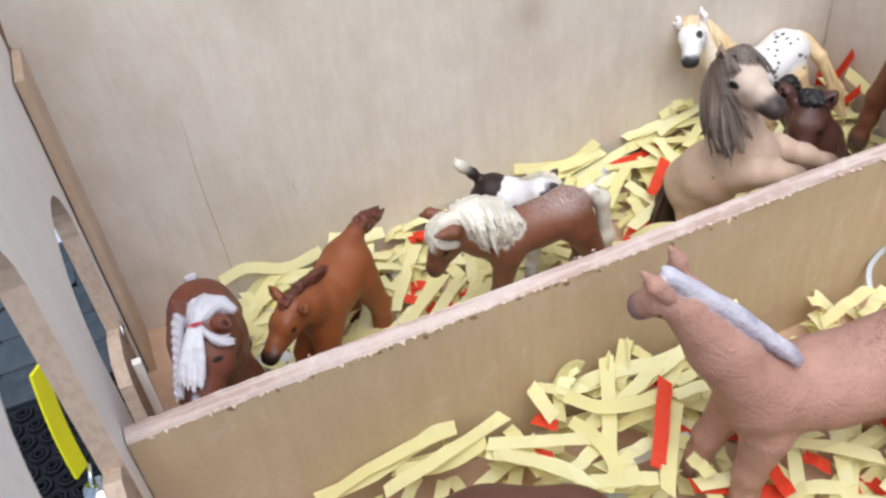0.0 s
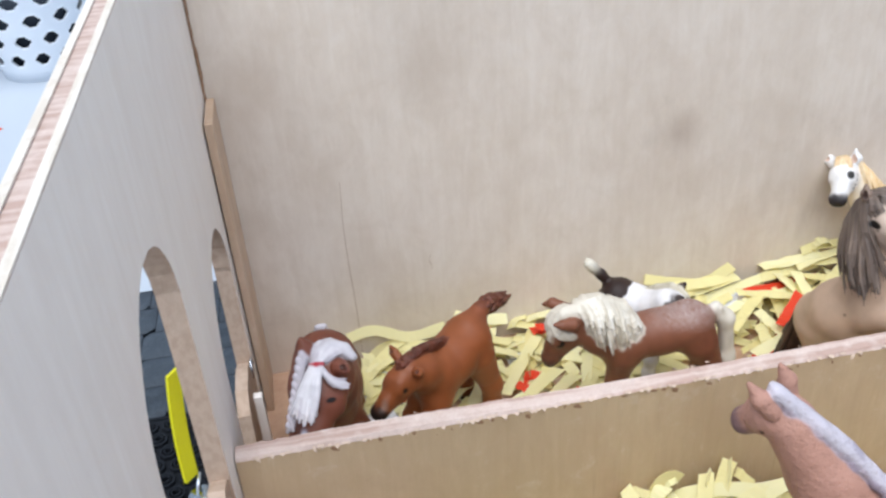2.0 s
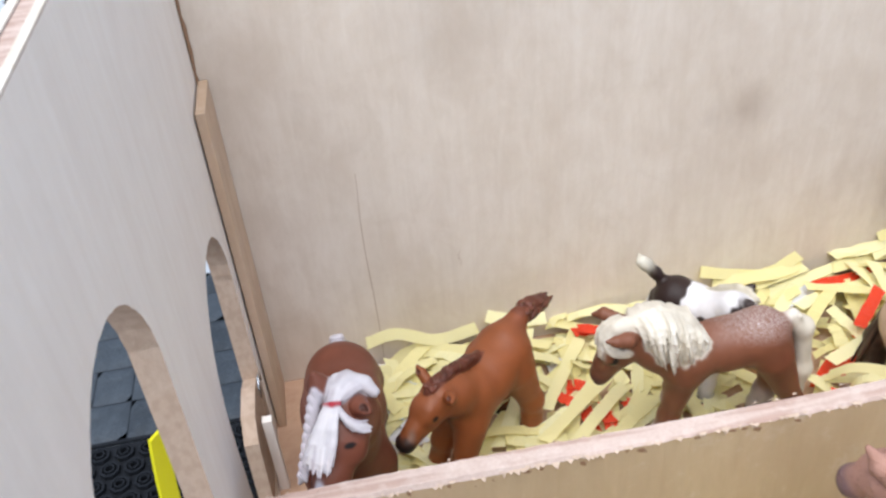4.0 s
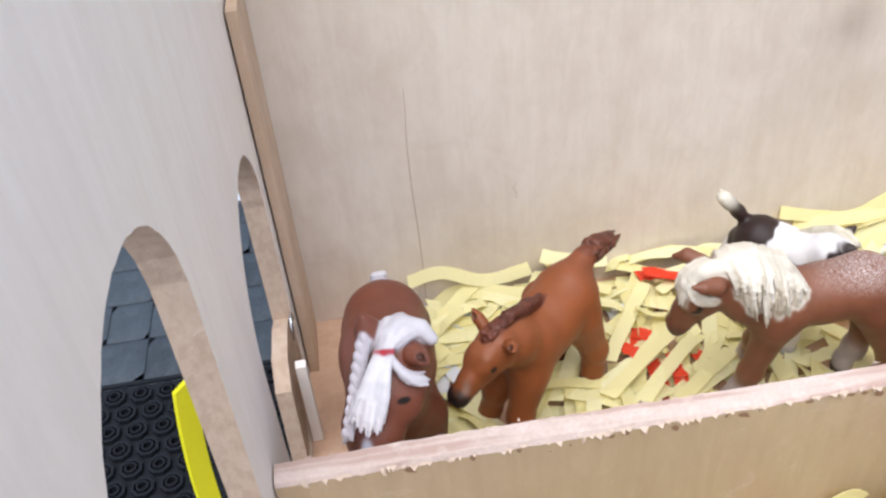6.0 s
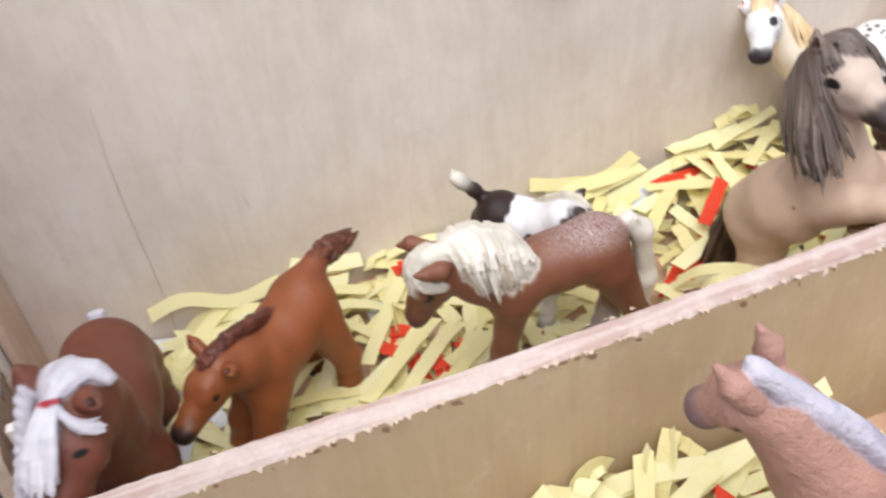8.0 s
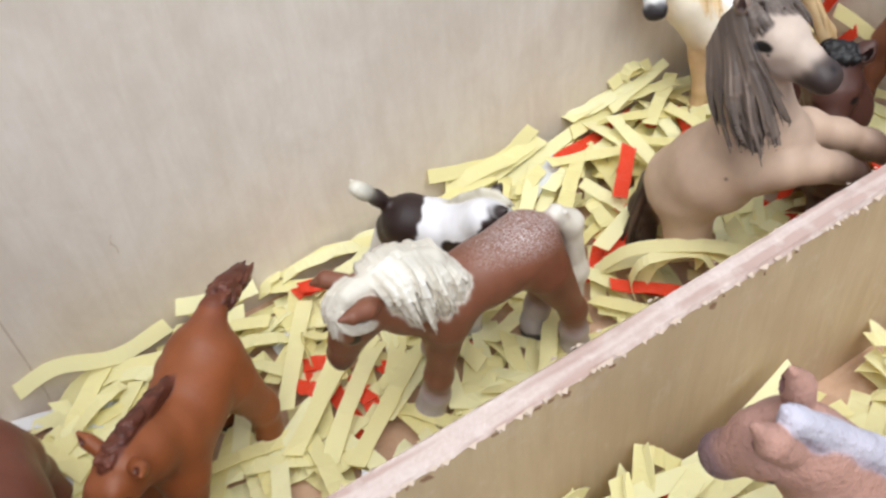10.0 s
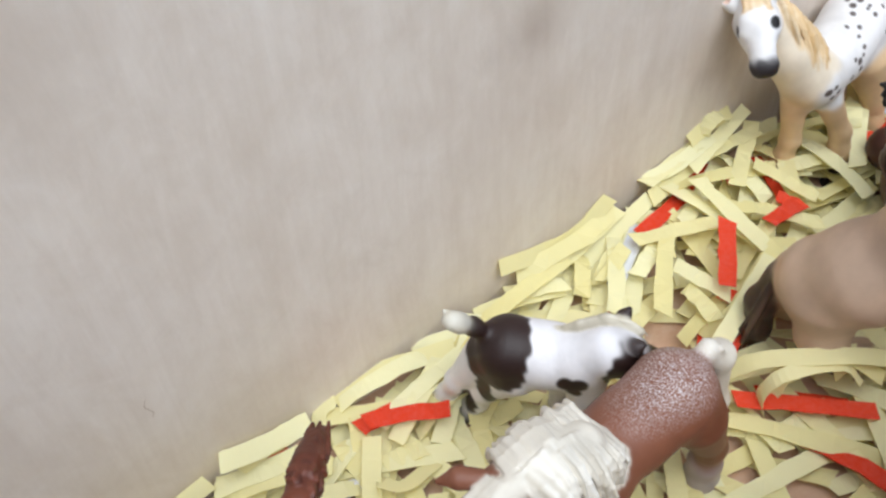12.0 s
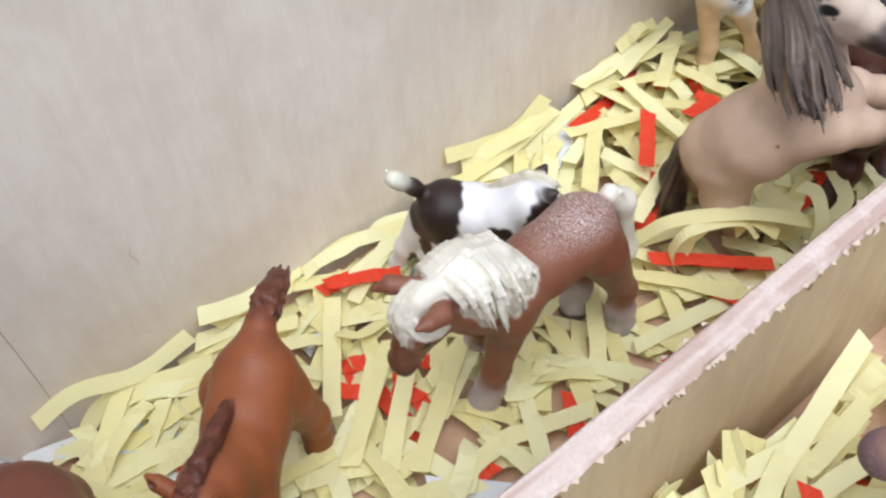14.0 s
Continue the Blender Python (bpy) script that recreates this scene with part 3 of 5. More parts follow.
        attr = me.color_attributes.new("paint", "FLOAT_COLOR", "POINT")
        attr.data.foreach_set("color", np.concatenate([np.clip(colour, 0, 1), (self.frost(verts) if self.frost else np.zeros(len(verts)))[:, None]], 1).ravel())
        me.polygons.foreach_set("use_smooth", [True] * len(faces))
        me.update()
        ob = link_mesh(name, me, mat or HIDE)
        ob.location = foot * 0.001
        return tagged(ob, label, category, "toy horses in the stable")


def locks(fig, colour, crest, drops, count, r0, r1, seed, wild=2.0, shade=None, puff=(0, 0, 0), wave=0.0, clump=0):
    """Hair in locks that arch from along a crest line to along a lower line (both of points, millimetres)."""
    rnd = random.Random(seed)
    crest, drops, puff = np.array(crest, float), np.array(drops, float), np.array(puff, float)
    shades = shade if isinstance(shade, tuple) else (shade,) if shade else ()

    def on(line, s):
        s = min(max(s, 0), 0.9999) * (len(line) - 1)
        i = int(s)
        return line[i] + (line[i + 1] - line[i]) * (s - i)

    for i in range(count):
        s = (i + rnd.random()) / count
        e = s + rnd.uniform(-0.04, 0.04)
        tuft = 1.0
        if clump:
            e = e + 0.72 * ((math.floor(e * clump) + 0.5) / clump - e)
            tuft = 0.9 + 0.14 * math.sin(9.1 * math.floor(s * clump) + seed)
        a, b = on(crest, s), on(drops, e)
        jit = np.array([rnd.uniform(-1, 1) for _ in range(3)])
        b = a + (b + jit * wild - a) * rnd.uniform(0.82, 1.04) * tuft
        c = (a + b) / 2 + 2 * puff * rnd.uniform(0.85, 1.1) + jit[::-1] * wild * 0.5
        along = on(drops, min(s + 0.05, 1)) - on(drops, max(s - 0.05, 0))
        along = along / max(np.linalg.norm(along), 1e-6)
        ph = rnd.uniform(-0.7, 0.7) + s * 5
        col = rnd.choice(shades) if shades and rnd.random() < 0.45 else colour
        q = rnd.uniform(0.65, 1.15)
        knots = []
        for k in range(6):
            u = k / 5
            p = a * (1 - u) ** 2 + 2 * c * u * (1 - u) + b * u * u + along * wave * u * math.sin(ph + 5.5 * u)
            knots.append((*p, (r0 * (0.75 + 0.25 * math.sin(math.pi * u)) * (1 - u ** 3) + r1 * u ** 3) * q))
        fig.chain(col, *knots, hair=True)


def legs(fig, colour, *paths, sock=None, hoof="3a302c"):
    """Legs of three knots each: shoulder, knee, foot (x, y, z), with a hoof."""
    for (a, ra), (b, rb), c, rc in paths:
        c, b_ = np.array(c, float), np.array(b, float)
        fig.chain(colour, (*a, ra), (*b, rb), ((b_[0] + c[0]) / 2, (b_[1] + c[1]) / 2, (b_[2] + c[2]) / 2 + 1, rc * 0.78))
        low = sock or colour
        fig.chain(low, ((b_[0] + c[0]) / 2, (b_[1] + c[1]) / 2, (b_[2] + c[2]) / 2 + 1, rc * 0.78), (c[0], c[1], c[2] + 5, rc * 0.82))
        fig.chain(hoof, (c[0], c[1], c[2] + 4.2, rc * 0.86), (c[0], c[1], c[2] + 1.0, rc))
        if sock:
            fig.spot(sock, (c[0], c[1], c[2] + 5), rc + 3.0, 3.0, (1, 1, 1.5))
        fig.spot(hoof, (c[0], c[1], c[2] - 1.5), rc + 1.6, 0.3)


def head(fig, colour, poll, nose, up, ears=None, muzzle="3a2c27", eye=1.0, wide=1.0, ear_r=0.09, ear_len=0.42, ear_out=0.35, inner=None, ear_back=0.25, fat=1.0, dark=0.23, edge=0.07):
    """A horse's head from poll to nose tip: skull, cheeks, jaw, nostrils, brows, eyes and ears."""
    p, m, up = (np.array(q, float) for q in (poll, nose, up))
    f = m - p
    n = np.linalg.norm(f)
    f = f / n
    u = up - f * (up @ f)
    u = u / np.linalg.norm(u)
    s = np.cross(f, u)

    def at(a, b, c, r):
        return (*(p + n * (a * f + b * fat * u + c * wide * fat * s)), r * n * fat)

    fig.chain(colour, at(0.05, 0.0, 0, 0.27), at(0.34, 0.03, 0, 0.235), at(0.68, 0.03, 0, 0.155), at(0.93, 0.0, 0, 0.145))
    fig.chain(colour, at(0.16, -0.2, 0, 0.19), at(0.5, -0.16, 0, 0.15), at(0.86, -0.09, 0, 0.115))
    for k in (-1, 1):
        fig.chain(colour, at(0.2, -0.12, 0.13 * k, 0.16), at(0.38, -0.1, 0.1 * k, 0.13))
        fig.chain(colour, at(0.3, 0.16, 0.15 * k, 0.07), at(0.42, 0.11, 0.17 * k, 0.06))
        fig.chain(muzzle if muzzle else colour, at(0.94, 0.04, 0.09 * k, 0.07), at(0.99, 0.01, 0.08 * k, 0.06))
        base, e = np.array(at(0.0, 0.2, 0.17 * k, 0)[:3]), (ears or {}).get(k)
        if ears is not False:
            tip = np.array(e, float) if e else p + n * ((0.0 - ear_back) * f + (0.2 + ear_len) * u + (0.17 + ear_out * ear_len) * k * s)
            mid = base * 0.45 + tip * 0.55 + n * 0.03 * k * s
            r = ear_r * n
            fig.chain(colour, (*base, r), (*mid, r * 0.95), (*(mid + 0.75 * (tip - mid)), r * 0.45))
            if inner:
                open_ = f + 0.45 * k * s + 0.3 * u
                open_ = open_ / np.linalg.norm(open_)
                c0 = mid + open_ * r * 0.85
                fig.carve(inner, (*(c0 - 0.25 * (tip - base)), r * 0.5), (*(c0 + 0.12 * (tip - base)), r * 0.5))
        fig.eye(at(0.36, 0.07, 0.3 * k, 0)[:3], 0.06 * n * eye, stretch=0.75 + 0.6 * np.abs(f))
        fig.eye(at(1.02, 0.05, 0.16 * k, 0)[:3], 0.028 * n, "120c0b")
    if muzzle:
        fig.spot(muzzle, at(1.0, -0.04, 0, 0)[:3], dark * n, edge * n)
    return fig


# chestnut pony with a shaggy white mane and frosted rump
CH = "80503b"
pony = Figure(0.4, 3.6)
pony.chain(CH, (161, 61.5, 53, 10), (176, 62, 53, 9.6), (191, 62, 54, 11.4))
pony.chain(CH, (160, 61, 52, 11.2), (150, 62, 59, 9.2), (141.5, 62.5, 65.5, 7.6))
head(pony, CH, (137.5, 62.5, 68), (129.2, 66, 44), (-1, 0.05, 0.25), False, "43312a", 0.75, fat=0.9, dark=0.17, edge=0.06)
pony.chain(CH, (139.6, 58, 68, 2.4), (135.8, 55.2, 70.4, 3.0), (131.4, 54.2, 71.6, 2.2), (128, 54.2, 72.4, 0.7), hair=True)
pony.chain(CH, (135.8, 67, 71, 2.2), (132.2, 70.6, 70.8, 2.6), (129, 73.4, 69, 0.8), hair=True)
legs(pony, CH, (((159.5, 57, 46), 6.2), ((156, 59, 23), 3.8), (153.5, 62, 1.2), 5.2), (((162, 67, 46), 6), ((164, 74, 22), 3.6), (166, 80, 1.2), 4.8), (((194.5, 56.5, 47), 8.0), ((204.5, 55, 24), 3.9), (206, 55.5, 1.0), 5.2), (((195, 68, 47), 7.8), ((203, 70, 24), 3.8), (201, 71, 1.0), 5.0), sock="c2b8ba", hoof="5c5857")
MANE = "e0d8c9"
pony.chain(MANE, (203.5, 63, 60.5, 2.6), (208.5, 62.5, 54, 3.4), (210.5, 61.5, 33, 3.6), (210, 61, 17, 2.0))
locks(pony, MANE, [(203.5, 65, 62), (205.5, 60.5, 61)], [(212, 65, 15), (210, 58, 13)], 20, 0.8, 0.4, 4, 0.8, "d6ccba", (2.6, -0.4, 0.4))
pony.chain(MANE, (141, 61.5, 70.5, 4.4), (150, 61, 70, 6.4), (158, 61, 67, 5.8), (164, 61.5, 63, 3.4), hair=True)
pony.chain(MANE, (147, 57, 66, 4.4), (153, 56, 63.5, 5.0), (159.5, 56.5, 61.5, 4.2), hair=True)
locks(pony, MANE, [(139, 61.5, 74.5), (147, 61.5, 77.2), (155, 61.5, 75), (162, 61.5, 69.5), (166, 61.5, 65)], [(144.5, 53, 61.5), (148.5, 51, 57.5), (153.5, 50, 54.8), (158.5, 50.5, 53.5), (163, 52.5, 53.5), (168, 57, 53.5)], 120, 0.72, 0.22, 5, 0.9, ("cfc6b5", "ebe5da"), (0, -3.8, 1.6), 1.0, 11)
locks(pony, MANE, [(141, 60, 75), (150, 59.5, 76.5), (158, 59.5, 72.5), (165, 61, 65.5)], [(144.5, 51.5, 65.5), (151, 49.5, 60.5), (158, 50, 58.5), (167, 54.5, 57.5)], 70, 0.7, 0.22, 6, 0.9, ("cdc3b1", "ebe5da"), (0, -3.4, 2.0), 1.0, 9)
locks(pony, MANE, [(139, 63, 74.5), (150, 62.5, 77), (165, 62, 66.5)], [(143, 73, 60), (154, 74, 57), (164, 72, 60)], 40, 0.9, 0.3, 7, 1.2, "ddd5c7", (0, 4, 2), 0.8, 8)
pony.chain(MANE, (140, 61, 72.5, 3.2), (134.5, 61.8, 70.8, 3.4), (130.4, 62.6, 65.5, 3.0), (128.6, 62.4, 61.5, 1.6), hair=True)
locks(pony, MANE, [(140, 59.2, 73.2), (137, 62, 74.8), (136, 66.2, 72.6)], [(130.4, 59.4, 60.2), (127.2, 61.6, 58.4), (126.4, 67.2, 58.8)], 50, 0.66, 0.2, 8, 0.5, ("cfc6b5", "ebe5da"), (-2.6, -0.2, 2.2), 0.5, 7)
locks(pony, MANE, [(131, 59, 68.5), (129, 60.4, 66)], [(138.6, 55, 63.2), (135, 55.8, 61.4)], 18, 0.66, 0.2, 9, 0.4, "d9d0c0", (-1.4, -1.6, -0.4), 0.3)
pony.spot("6b3a27", (196, 54, 49), 6, 4.5, (1.1, 1, 1.1))
pony.eye((132, 58, 57.4), 1.3, "1b1311", (1.2, 1, 0.8))


def frosted(verts):
    """Where silver flecks lie: over the back and rump."""
    d = np.linalg.norm((verts - [192, 62.5, 65.5]) / [17, 11, 7.5], axis=1)
    return np.clip(1.5 - d, 0, 1)


pony.frost = frosted
pony.build("toy_pony", "chestnut toy pony, shaggy white mane, frosted rump, nose to the paper")

# chestnut foal with brush tail
FC = "8f4f2b"
foal = Figure(0.45, 3.6)
foal.chain(FC, (79, 68, 43, 10.8), (88, 78, 45, 11), (97, 87, 47, 12.2))
foal.chain(FC, (78, 68, 48, 10), (72, 62.5, 54, 8.2), (67, 58.5, 57.5, 7.2))
head(foal, FC, (66.5, 58, 60), (50.4, 46.6, 47.5), (-0.35, -0.25, 1), False, "1d1615", 0.8, fat=0.85, dark=0.22, edge=0.03)
foal.chain(FC, (63, 63.5, 62.5, 2.2), (61.6, 65.6, 64.4, 2.1), (60.6, 67.6, 66, 0.8), hair=True)
foal.carve("5a2d1b", (60.4, 64.8, 65.4, 0.8), (60, 66, 66.2, 0.5))
foal.chain(FC, (69.4, 52.5, 62.6, 2.2), (70, 49.6, 64.4, 2.2), (69.6, 46.4, 66, 0.8), hair=True)
foal.carve("5a2d1b", (68.8, 48.4, 66.2, 1.0), (69, 47.2, 66.8, 0.6))
legs(foal, FC, (((78, 62, 36), 7), ((73.5, 57.5, 20), 4.4), (73, 55.5, 1), 4.6), (((75, 72, 37), 7), ((67.5, 71.5, 20), 4.4), (63.4, 70.6, 1), 4.6), (((101, 83, 39), 8.8), ((107.5, 83, 21), 4.8), (107, 82.2, 1), 5.0), (((91, 94, 39), 8.8), ((97, 99, 21), 4.6), (98, 100, 1), 4.6), hoof="2e2522")
DB = "5f3122"
foal.chain("85492c", (99, 89, 53, 6.0), (106, 95.5, 56.5, 4.4))
foal.chain(DB, (106, 95.5, 57, 3.8), (113, 103.5, 55, 3.9), (119.5, 110.5, 50.5, 3.1), (122.5, 113.5, 48, 1.6), hair=True)
rnd = random.Random(21)
for i in range(130):
    u, th = rnd.random(), rnd.uniform(0, 6.283)
    c = Vector((106.5, 96, 57.5)).lerp(Vector((121.5, 112.5, 49)), u)
    side = Vector((0.67, -0.74, 0)) * math.cos(th) + Vector((0.27, 0.26, 0.93)) * math.sin(th)
    q = rnd.uniform(3.7, 4.3) + 0.4 * math.sin(3 * u) - 1.5 * u * u
    p0, p1 = c + side * q, c + side * (q * 0.8) + Vector((2.6, 2.9, -1.2)) * rnd.uniform(0.7, 1.2)
    foal.chain(rnd.choice((DB, "6e3c2c", "4f281d")), (*p0, 0.75), (*p1, 0.45), hair=True)
foal.chain(DB, (62.5, 56, 63.6, 1.6), (68, 60, 64.4, 2.2), (76, 67.5, 61.8, 2.4), (85, 77.5, 56, 2.0), hair=True)
rnd = random.Random(22)
for i in range(90):
    u = rnd.random()
    c = Vector((62, 55.5, 66)).lerp(Vector((73, 64.5, 65.8)), 2 * u) if u < 0.5 else Vector((73, 64.5, 65.8)).lerp(Vector((85.5, 78, 57.5)), 2 * u - 1)
    side = Vector((0.67, -0.74, 0)) * rnd.uniform(-2.4, 2.4) * (1 - 0.5 * u)
    c = c + side + Vector((0, 0, rnd.uniform(0.6, 1.5) - 0.16 * side.length ** 2))
    foal.chain(rnd.choice((DB, "6e3c2c", "4f281d")), (*(c + Vector((0, 0, -1.2))), 1.0), (*(c + Vector((1.5, 1.4, -1.6)) + side * 0.2), 0.5), hair=True)
foal.spot("8a6a5a", (54, 46.2, 52.5), 1.4, 0.9, (0.9, 1.6, 1.5))
foal.build("toy_foal", "chestnut toy foal with brush tail bending to a bay pony", size_by=0.97)

# bay pony with plaited white forelock
BY = "784433"
bay = Figure(0.45)
bay.chain(BY, (31.5, 53, 44, 14.4), (32, 74, 43.5, 15.2), (33, 91, 43, 14.6))
head(bay, BY, (35.5, 31, 90), (24, 8.5, 67.5), (0.15, -0.65, 0.7), False, "3a2620", 0.9, 1.1, fat=0.95)
bay.chain(BY, (38, 27, 92, 2.6), (39.6, 24, 94.2, 3.1), (41.4, 20.8, 95.6, 2.0), (42.4, 19, 96, 0.8), hair=True)
bay.carve("4a281e", (40.6, 20.4, 97.0, 1.1), (41.6, 19, 97.0, 0.7))
bay.chain(BY, (30, 31, 93, 2.8), (28.4, 31, 99, 2.6), (27.6, 31, 103.5, 1.0))
legs(bay, BY, (((22, 52, 36), 8), ((20.5, 50, 20), 5), (19, 49, 1), 5.8), (((41, 52, 36), 8), ((42, 48, 20), 5), (43, 46, 1), 5.8), (((25, 94, 36), 8), ((24, 101, 20), 5), (23, 99, 1), 5.6), (((41, 94, 36), 8), ((42, 101, 20), 5), (43, 99, 1), 5.6), hoof="2b2220")
WH = "d2cdd3"
bay.chain(WH, (33, 107, 47, 3.2), (33, 111.5, 36, 4), (33, 112, 16, 3))
locks(bay, WH, [(31, 106.5, 51), (35, 106.5, 51)], [(29, 114, 14), (37, 114, 14)], 16, 1.7, 0.9, 31, 1.2, None, (0, 2, 1))
bay.chain(BY, (31.5, 48, 58, 13), (34, 41, 73, 11), (35.5, 35, 84, 9.5))
HAIR = ("bfb6bf", "e8e4e8")
bay.chain(WH, (31.5, 25.2, 96, 2.0), (33.2, 29, 98, 2.8), (37.5, 31.5, 98, 3.0), (42, 31, 96, 2.8), (44.6, 29, 94, 1.8), hair=True)
locks(bay, WH, [(46, 30.5, 92), (44, 34, 94), (38, 36, 97), (33, 34.5, 97)], [(33.6, 24.2, 97.4), (32.8, 24, 98), (32, 24, 98), (30.6, 24.4, 97.4)], 40, 0.9, 0.7, 32, 0.4, HAIR, (0.6, 1.2, 2.6))
bay.chain(WH, (31.6, 22.5, 96, 2.4), (28, 17, 91.5, 3.0), (25.5, 13, 86.5, 2.4), hair=True)
locks(bay, WH, [(29.8, 24, 97.2), (31.6, 23, 98), (33.6, 23, 97)], [(19.8, 13, 85), (24, 9.5, 82.5), (29.6, 10, 83.6)], 44, 0.85, 0.35, 33, 0.8, HAIR, (-0.4, -2.4, 2.0), 0.6)
locks(bay, WH, [(33, 23.5, 97.2), (33, 22.5, 96)], [(42.2, 18.2, 91.5), (41, 16.8, 89)], 15, 0.8, 0.35, 34, 0.5, HAIR, (-0.6, -2.4, -0.6), 0.3)
for ph in (0.0, 2.1, 4.2):
    for k in range(3):
        pts = [(27 - 0.36 * i + 1.2 * math.sin(ph + 0.85 * i), 27.5 - 0.66 * i, 98.5 - 0.9 * i + 1.0 * math.cos(ph + 0.85 * i) + 0.7 * k - 0.7, (1.05 if k == 1 else 0.75) * (1 - 0.018 * i)) for i in range(23)]
        bay.chain(WH if k == 1 else "cfc6cf", *pts, hair=True)
bay.chain("b8283a", (29.6, 23.6, 97.6, 0.7), (31.7, 22.2, 98.6, 0.8), (34, 23, 97.6, 0.7), hair=True)
bay.spot("cfd3e6", (23.5, 6.5, 77), 3.0, 0.6, (0.75, 1.8, 2.6))
bay.eye((35.4, 13.5, 88), 1.4, "140f0e", (1.4, 0.8, 0.7))
bay.build("toy_pony", "bay toy pony, tied white plaited forelock and white blaze", mat=HIDE)

# brown and white pinto foal
WT, DK = "e9e6e8", "2c1c19"
pinto = Figure(0.5, 2.4)
pinto.chain(WT, (175, 103, 43, 9.6), (181, 95.5, 43, 8.8), (187, 88, 43.5, 9))
pinto.chain(WT, (186.5, 87.5, 47, 7.5), (189.5, 82, 51.5, 6.2), (192, 79.5, 52, 5.8))
head(pinto, DK, (190.5, 81, 52.5), (203, 74, 42.5), (0.5, 0.05, 1), {1: (193.5, 74, 59), -1: (199, 84, 60)}, "a8998c", 0.8, inner="2c1c19")
pinto.chain(DK, (170.5, 108, 49.5, 2.4), (167.5, 109, 53.5, 2.2), (163.5, 109.4, 58, 2.1))
pinto.chain("d9d3c4", (163.5, 109.4, 58, 2.5), (161.5, 109.8, 60.2, 2.6))
locks(pinto, "e3ddcf", [(164, 111, 58), (163.5, 107.8, 57.5)], [(161.6, 111.8, 61.8), (160.2, 108, 60.6)], 16, 1.1, 0.6, 41, 0.8, "c9c0ac")
legs(pinto, WT, (((172, 108, 38), 7), ((167, 116, 21), 3.6), (164, 123, 1), 3.8), (((174, 100, 37), 7), ((170.5, 108, 22), 3.6), (170.2, 114, 1), 3.8), (((187, 92, 37), 5.5), ((190, 97, 20), 3.2), (191, 98, 1), 3.6), (((186, 85, 37), 5.5), ((184, 82, 20), 3.2), (182.5, 82, 1), 3.6), hoof="6d6a68")
pinto.chain("bfb6a2", (184, 96, 49.5, 1.0), (188, 91, 54.5, 1.6), (193, 86.5, 57.4, 1.8), (197.5, 79, 56, 1.2), hair=True)
locks(pinto, "c9c0ac", [(183.5, 96.5, 50), (188, 91, 56), (193, 86.5, 59), (196, 82, 58.5)], [(186, 95, 49), (190.5, 88.5, 54.5), (195.5, 83, 55.8), (199, 77.5, 54)], 40, 0.7, 0.4, 42, 0.5, ("a89f8b", "d9d2c2"), (0, 0, 0.6))
pinto.spot(DK, (173, 103.5, 44), 10.8, 0.3, (0.95, 1, 1.1))
pinto.spot(DK, (170.5, 105.0, 32), 6.0, 0.3, (0.8, 0.8, 1.9))
pinto.spot(WT, (163, 121, 10), 10, 0.4, (0.7, 0.7, 1.3))
pinto.eye((181.2, 86.8, 44.0), 2.7, DK)
pinto.eye((183.6, 85.0, 44.4), 2.5, DK)
pinto.eye((182.6, 85.4, 41.6), 2.1, DK)
pinto.spot(DK, (190.5, 78.5, 49.5), 7.4, 0.3, (0.8, 1, 1.1))
pinto.spot(DK, (168.8, 112, 18), 4.4, 0.3, (0.9, 0.9, 2.2))
pinto.build("toy_foal", "dark brown and white pinto toy foal with a raised tufted tail")

# dun mare lying with raised head and a long grey-brown mane
DN, GM = "cbae96", "665850"
dun = Figure(0.4, 3.8, 0.15)
dun.chain(DN, (258, 64, 43, 13.2), (260, 55, 53, 14), (264, 47.5, 65, 12.2))
dun.chain("cfb29c", (265, 48, 70, 11.5), (262.5, 48.5, 86, 10), (261, 49, 101, 8.6))
head(dun, "d2bcab", (260.5, 50, 108), (267, 27.5, 97.5), (-0.15, -0.2, 1), False, "3a2d2a", 0.25, fat=1.0, dark=0.34, edge=0.06)
dun.chain("cdb09a", (266, 46, 78, 9.5), (271, 42, 68, 9.4), (268, 42, 58, 8))
dun.chain("cdb09a", (262, 42, 61, 8), (267, 35, 63.5, 6), (275, 30.5, 62.5, 4.8), (282, 28, 60, 4.2))
dun.chain("cdb09a", (270, 49, 66, 7.8), (284, 42.5, 65.5, 5.4), (294, 37, 61, 4.6), (303, 32, 56, 4.2))
dun.chain("4b3a34", (282, 28, 60, 4.2), (287, 25, 57, 4.2))
dun.chain("4b3a34", (303, 32, 56, 4.2), (308, 29, 52, 4.2))
dun.spot("6d5246", (304, 31, 55), 6, 5.5, (1.7, 1.2, 1))
dun.spot("6d5246", (284, 27, 59), 4, 5.0, (1.7, 1.2, 1))
dun.chain(DN, (256, 60, 40, 11), (255.5, 58, 27, 7.2), (263, 56, 12, 5.0), (276, 52, 6, 4.2))
dun.chain(DN, (262, 71, 34, 10), (266, 74, 20, 7), (278, 76, 9, 5))
dun.chain("43332c", (254, 76, 38, 3.0), (253, 77.5, 25, 4.0), (254, 77, 12, 4.2), (256, 76, 4, 3))
locks(dun, "43332c", [(251.5, 75, 40), (256, 77.5, 40)], [(247.5, 78, 6), (258, 76, 4)], 34, 0.9, 0.4, 51, 1.6, "5f4c40", (-2.4, -1.0, 0), 1.2)
GREY = ("8d7b6e", "453a34", "7f6f64", "574a43")
dun.chain(GM, (260, 52, 110, 4.8), (260, 54, 100, 5.4), (258.5, 53, 88, 5.6), (255, 50, 80, 3.4), hair=True)
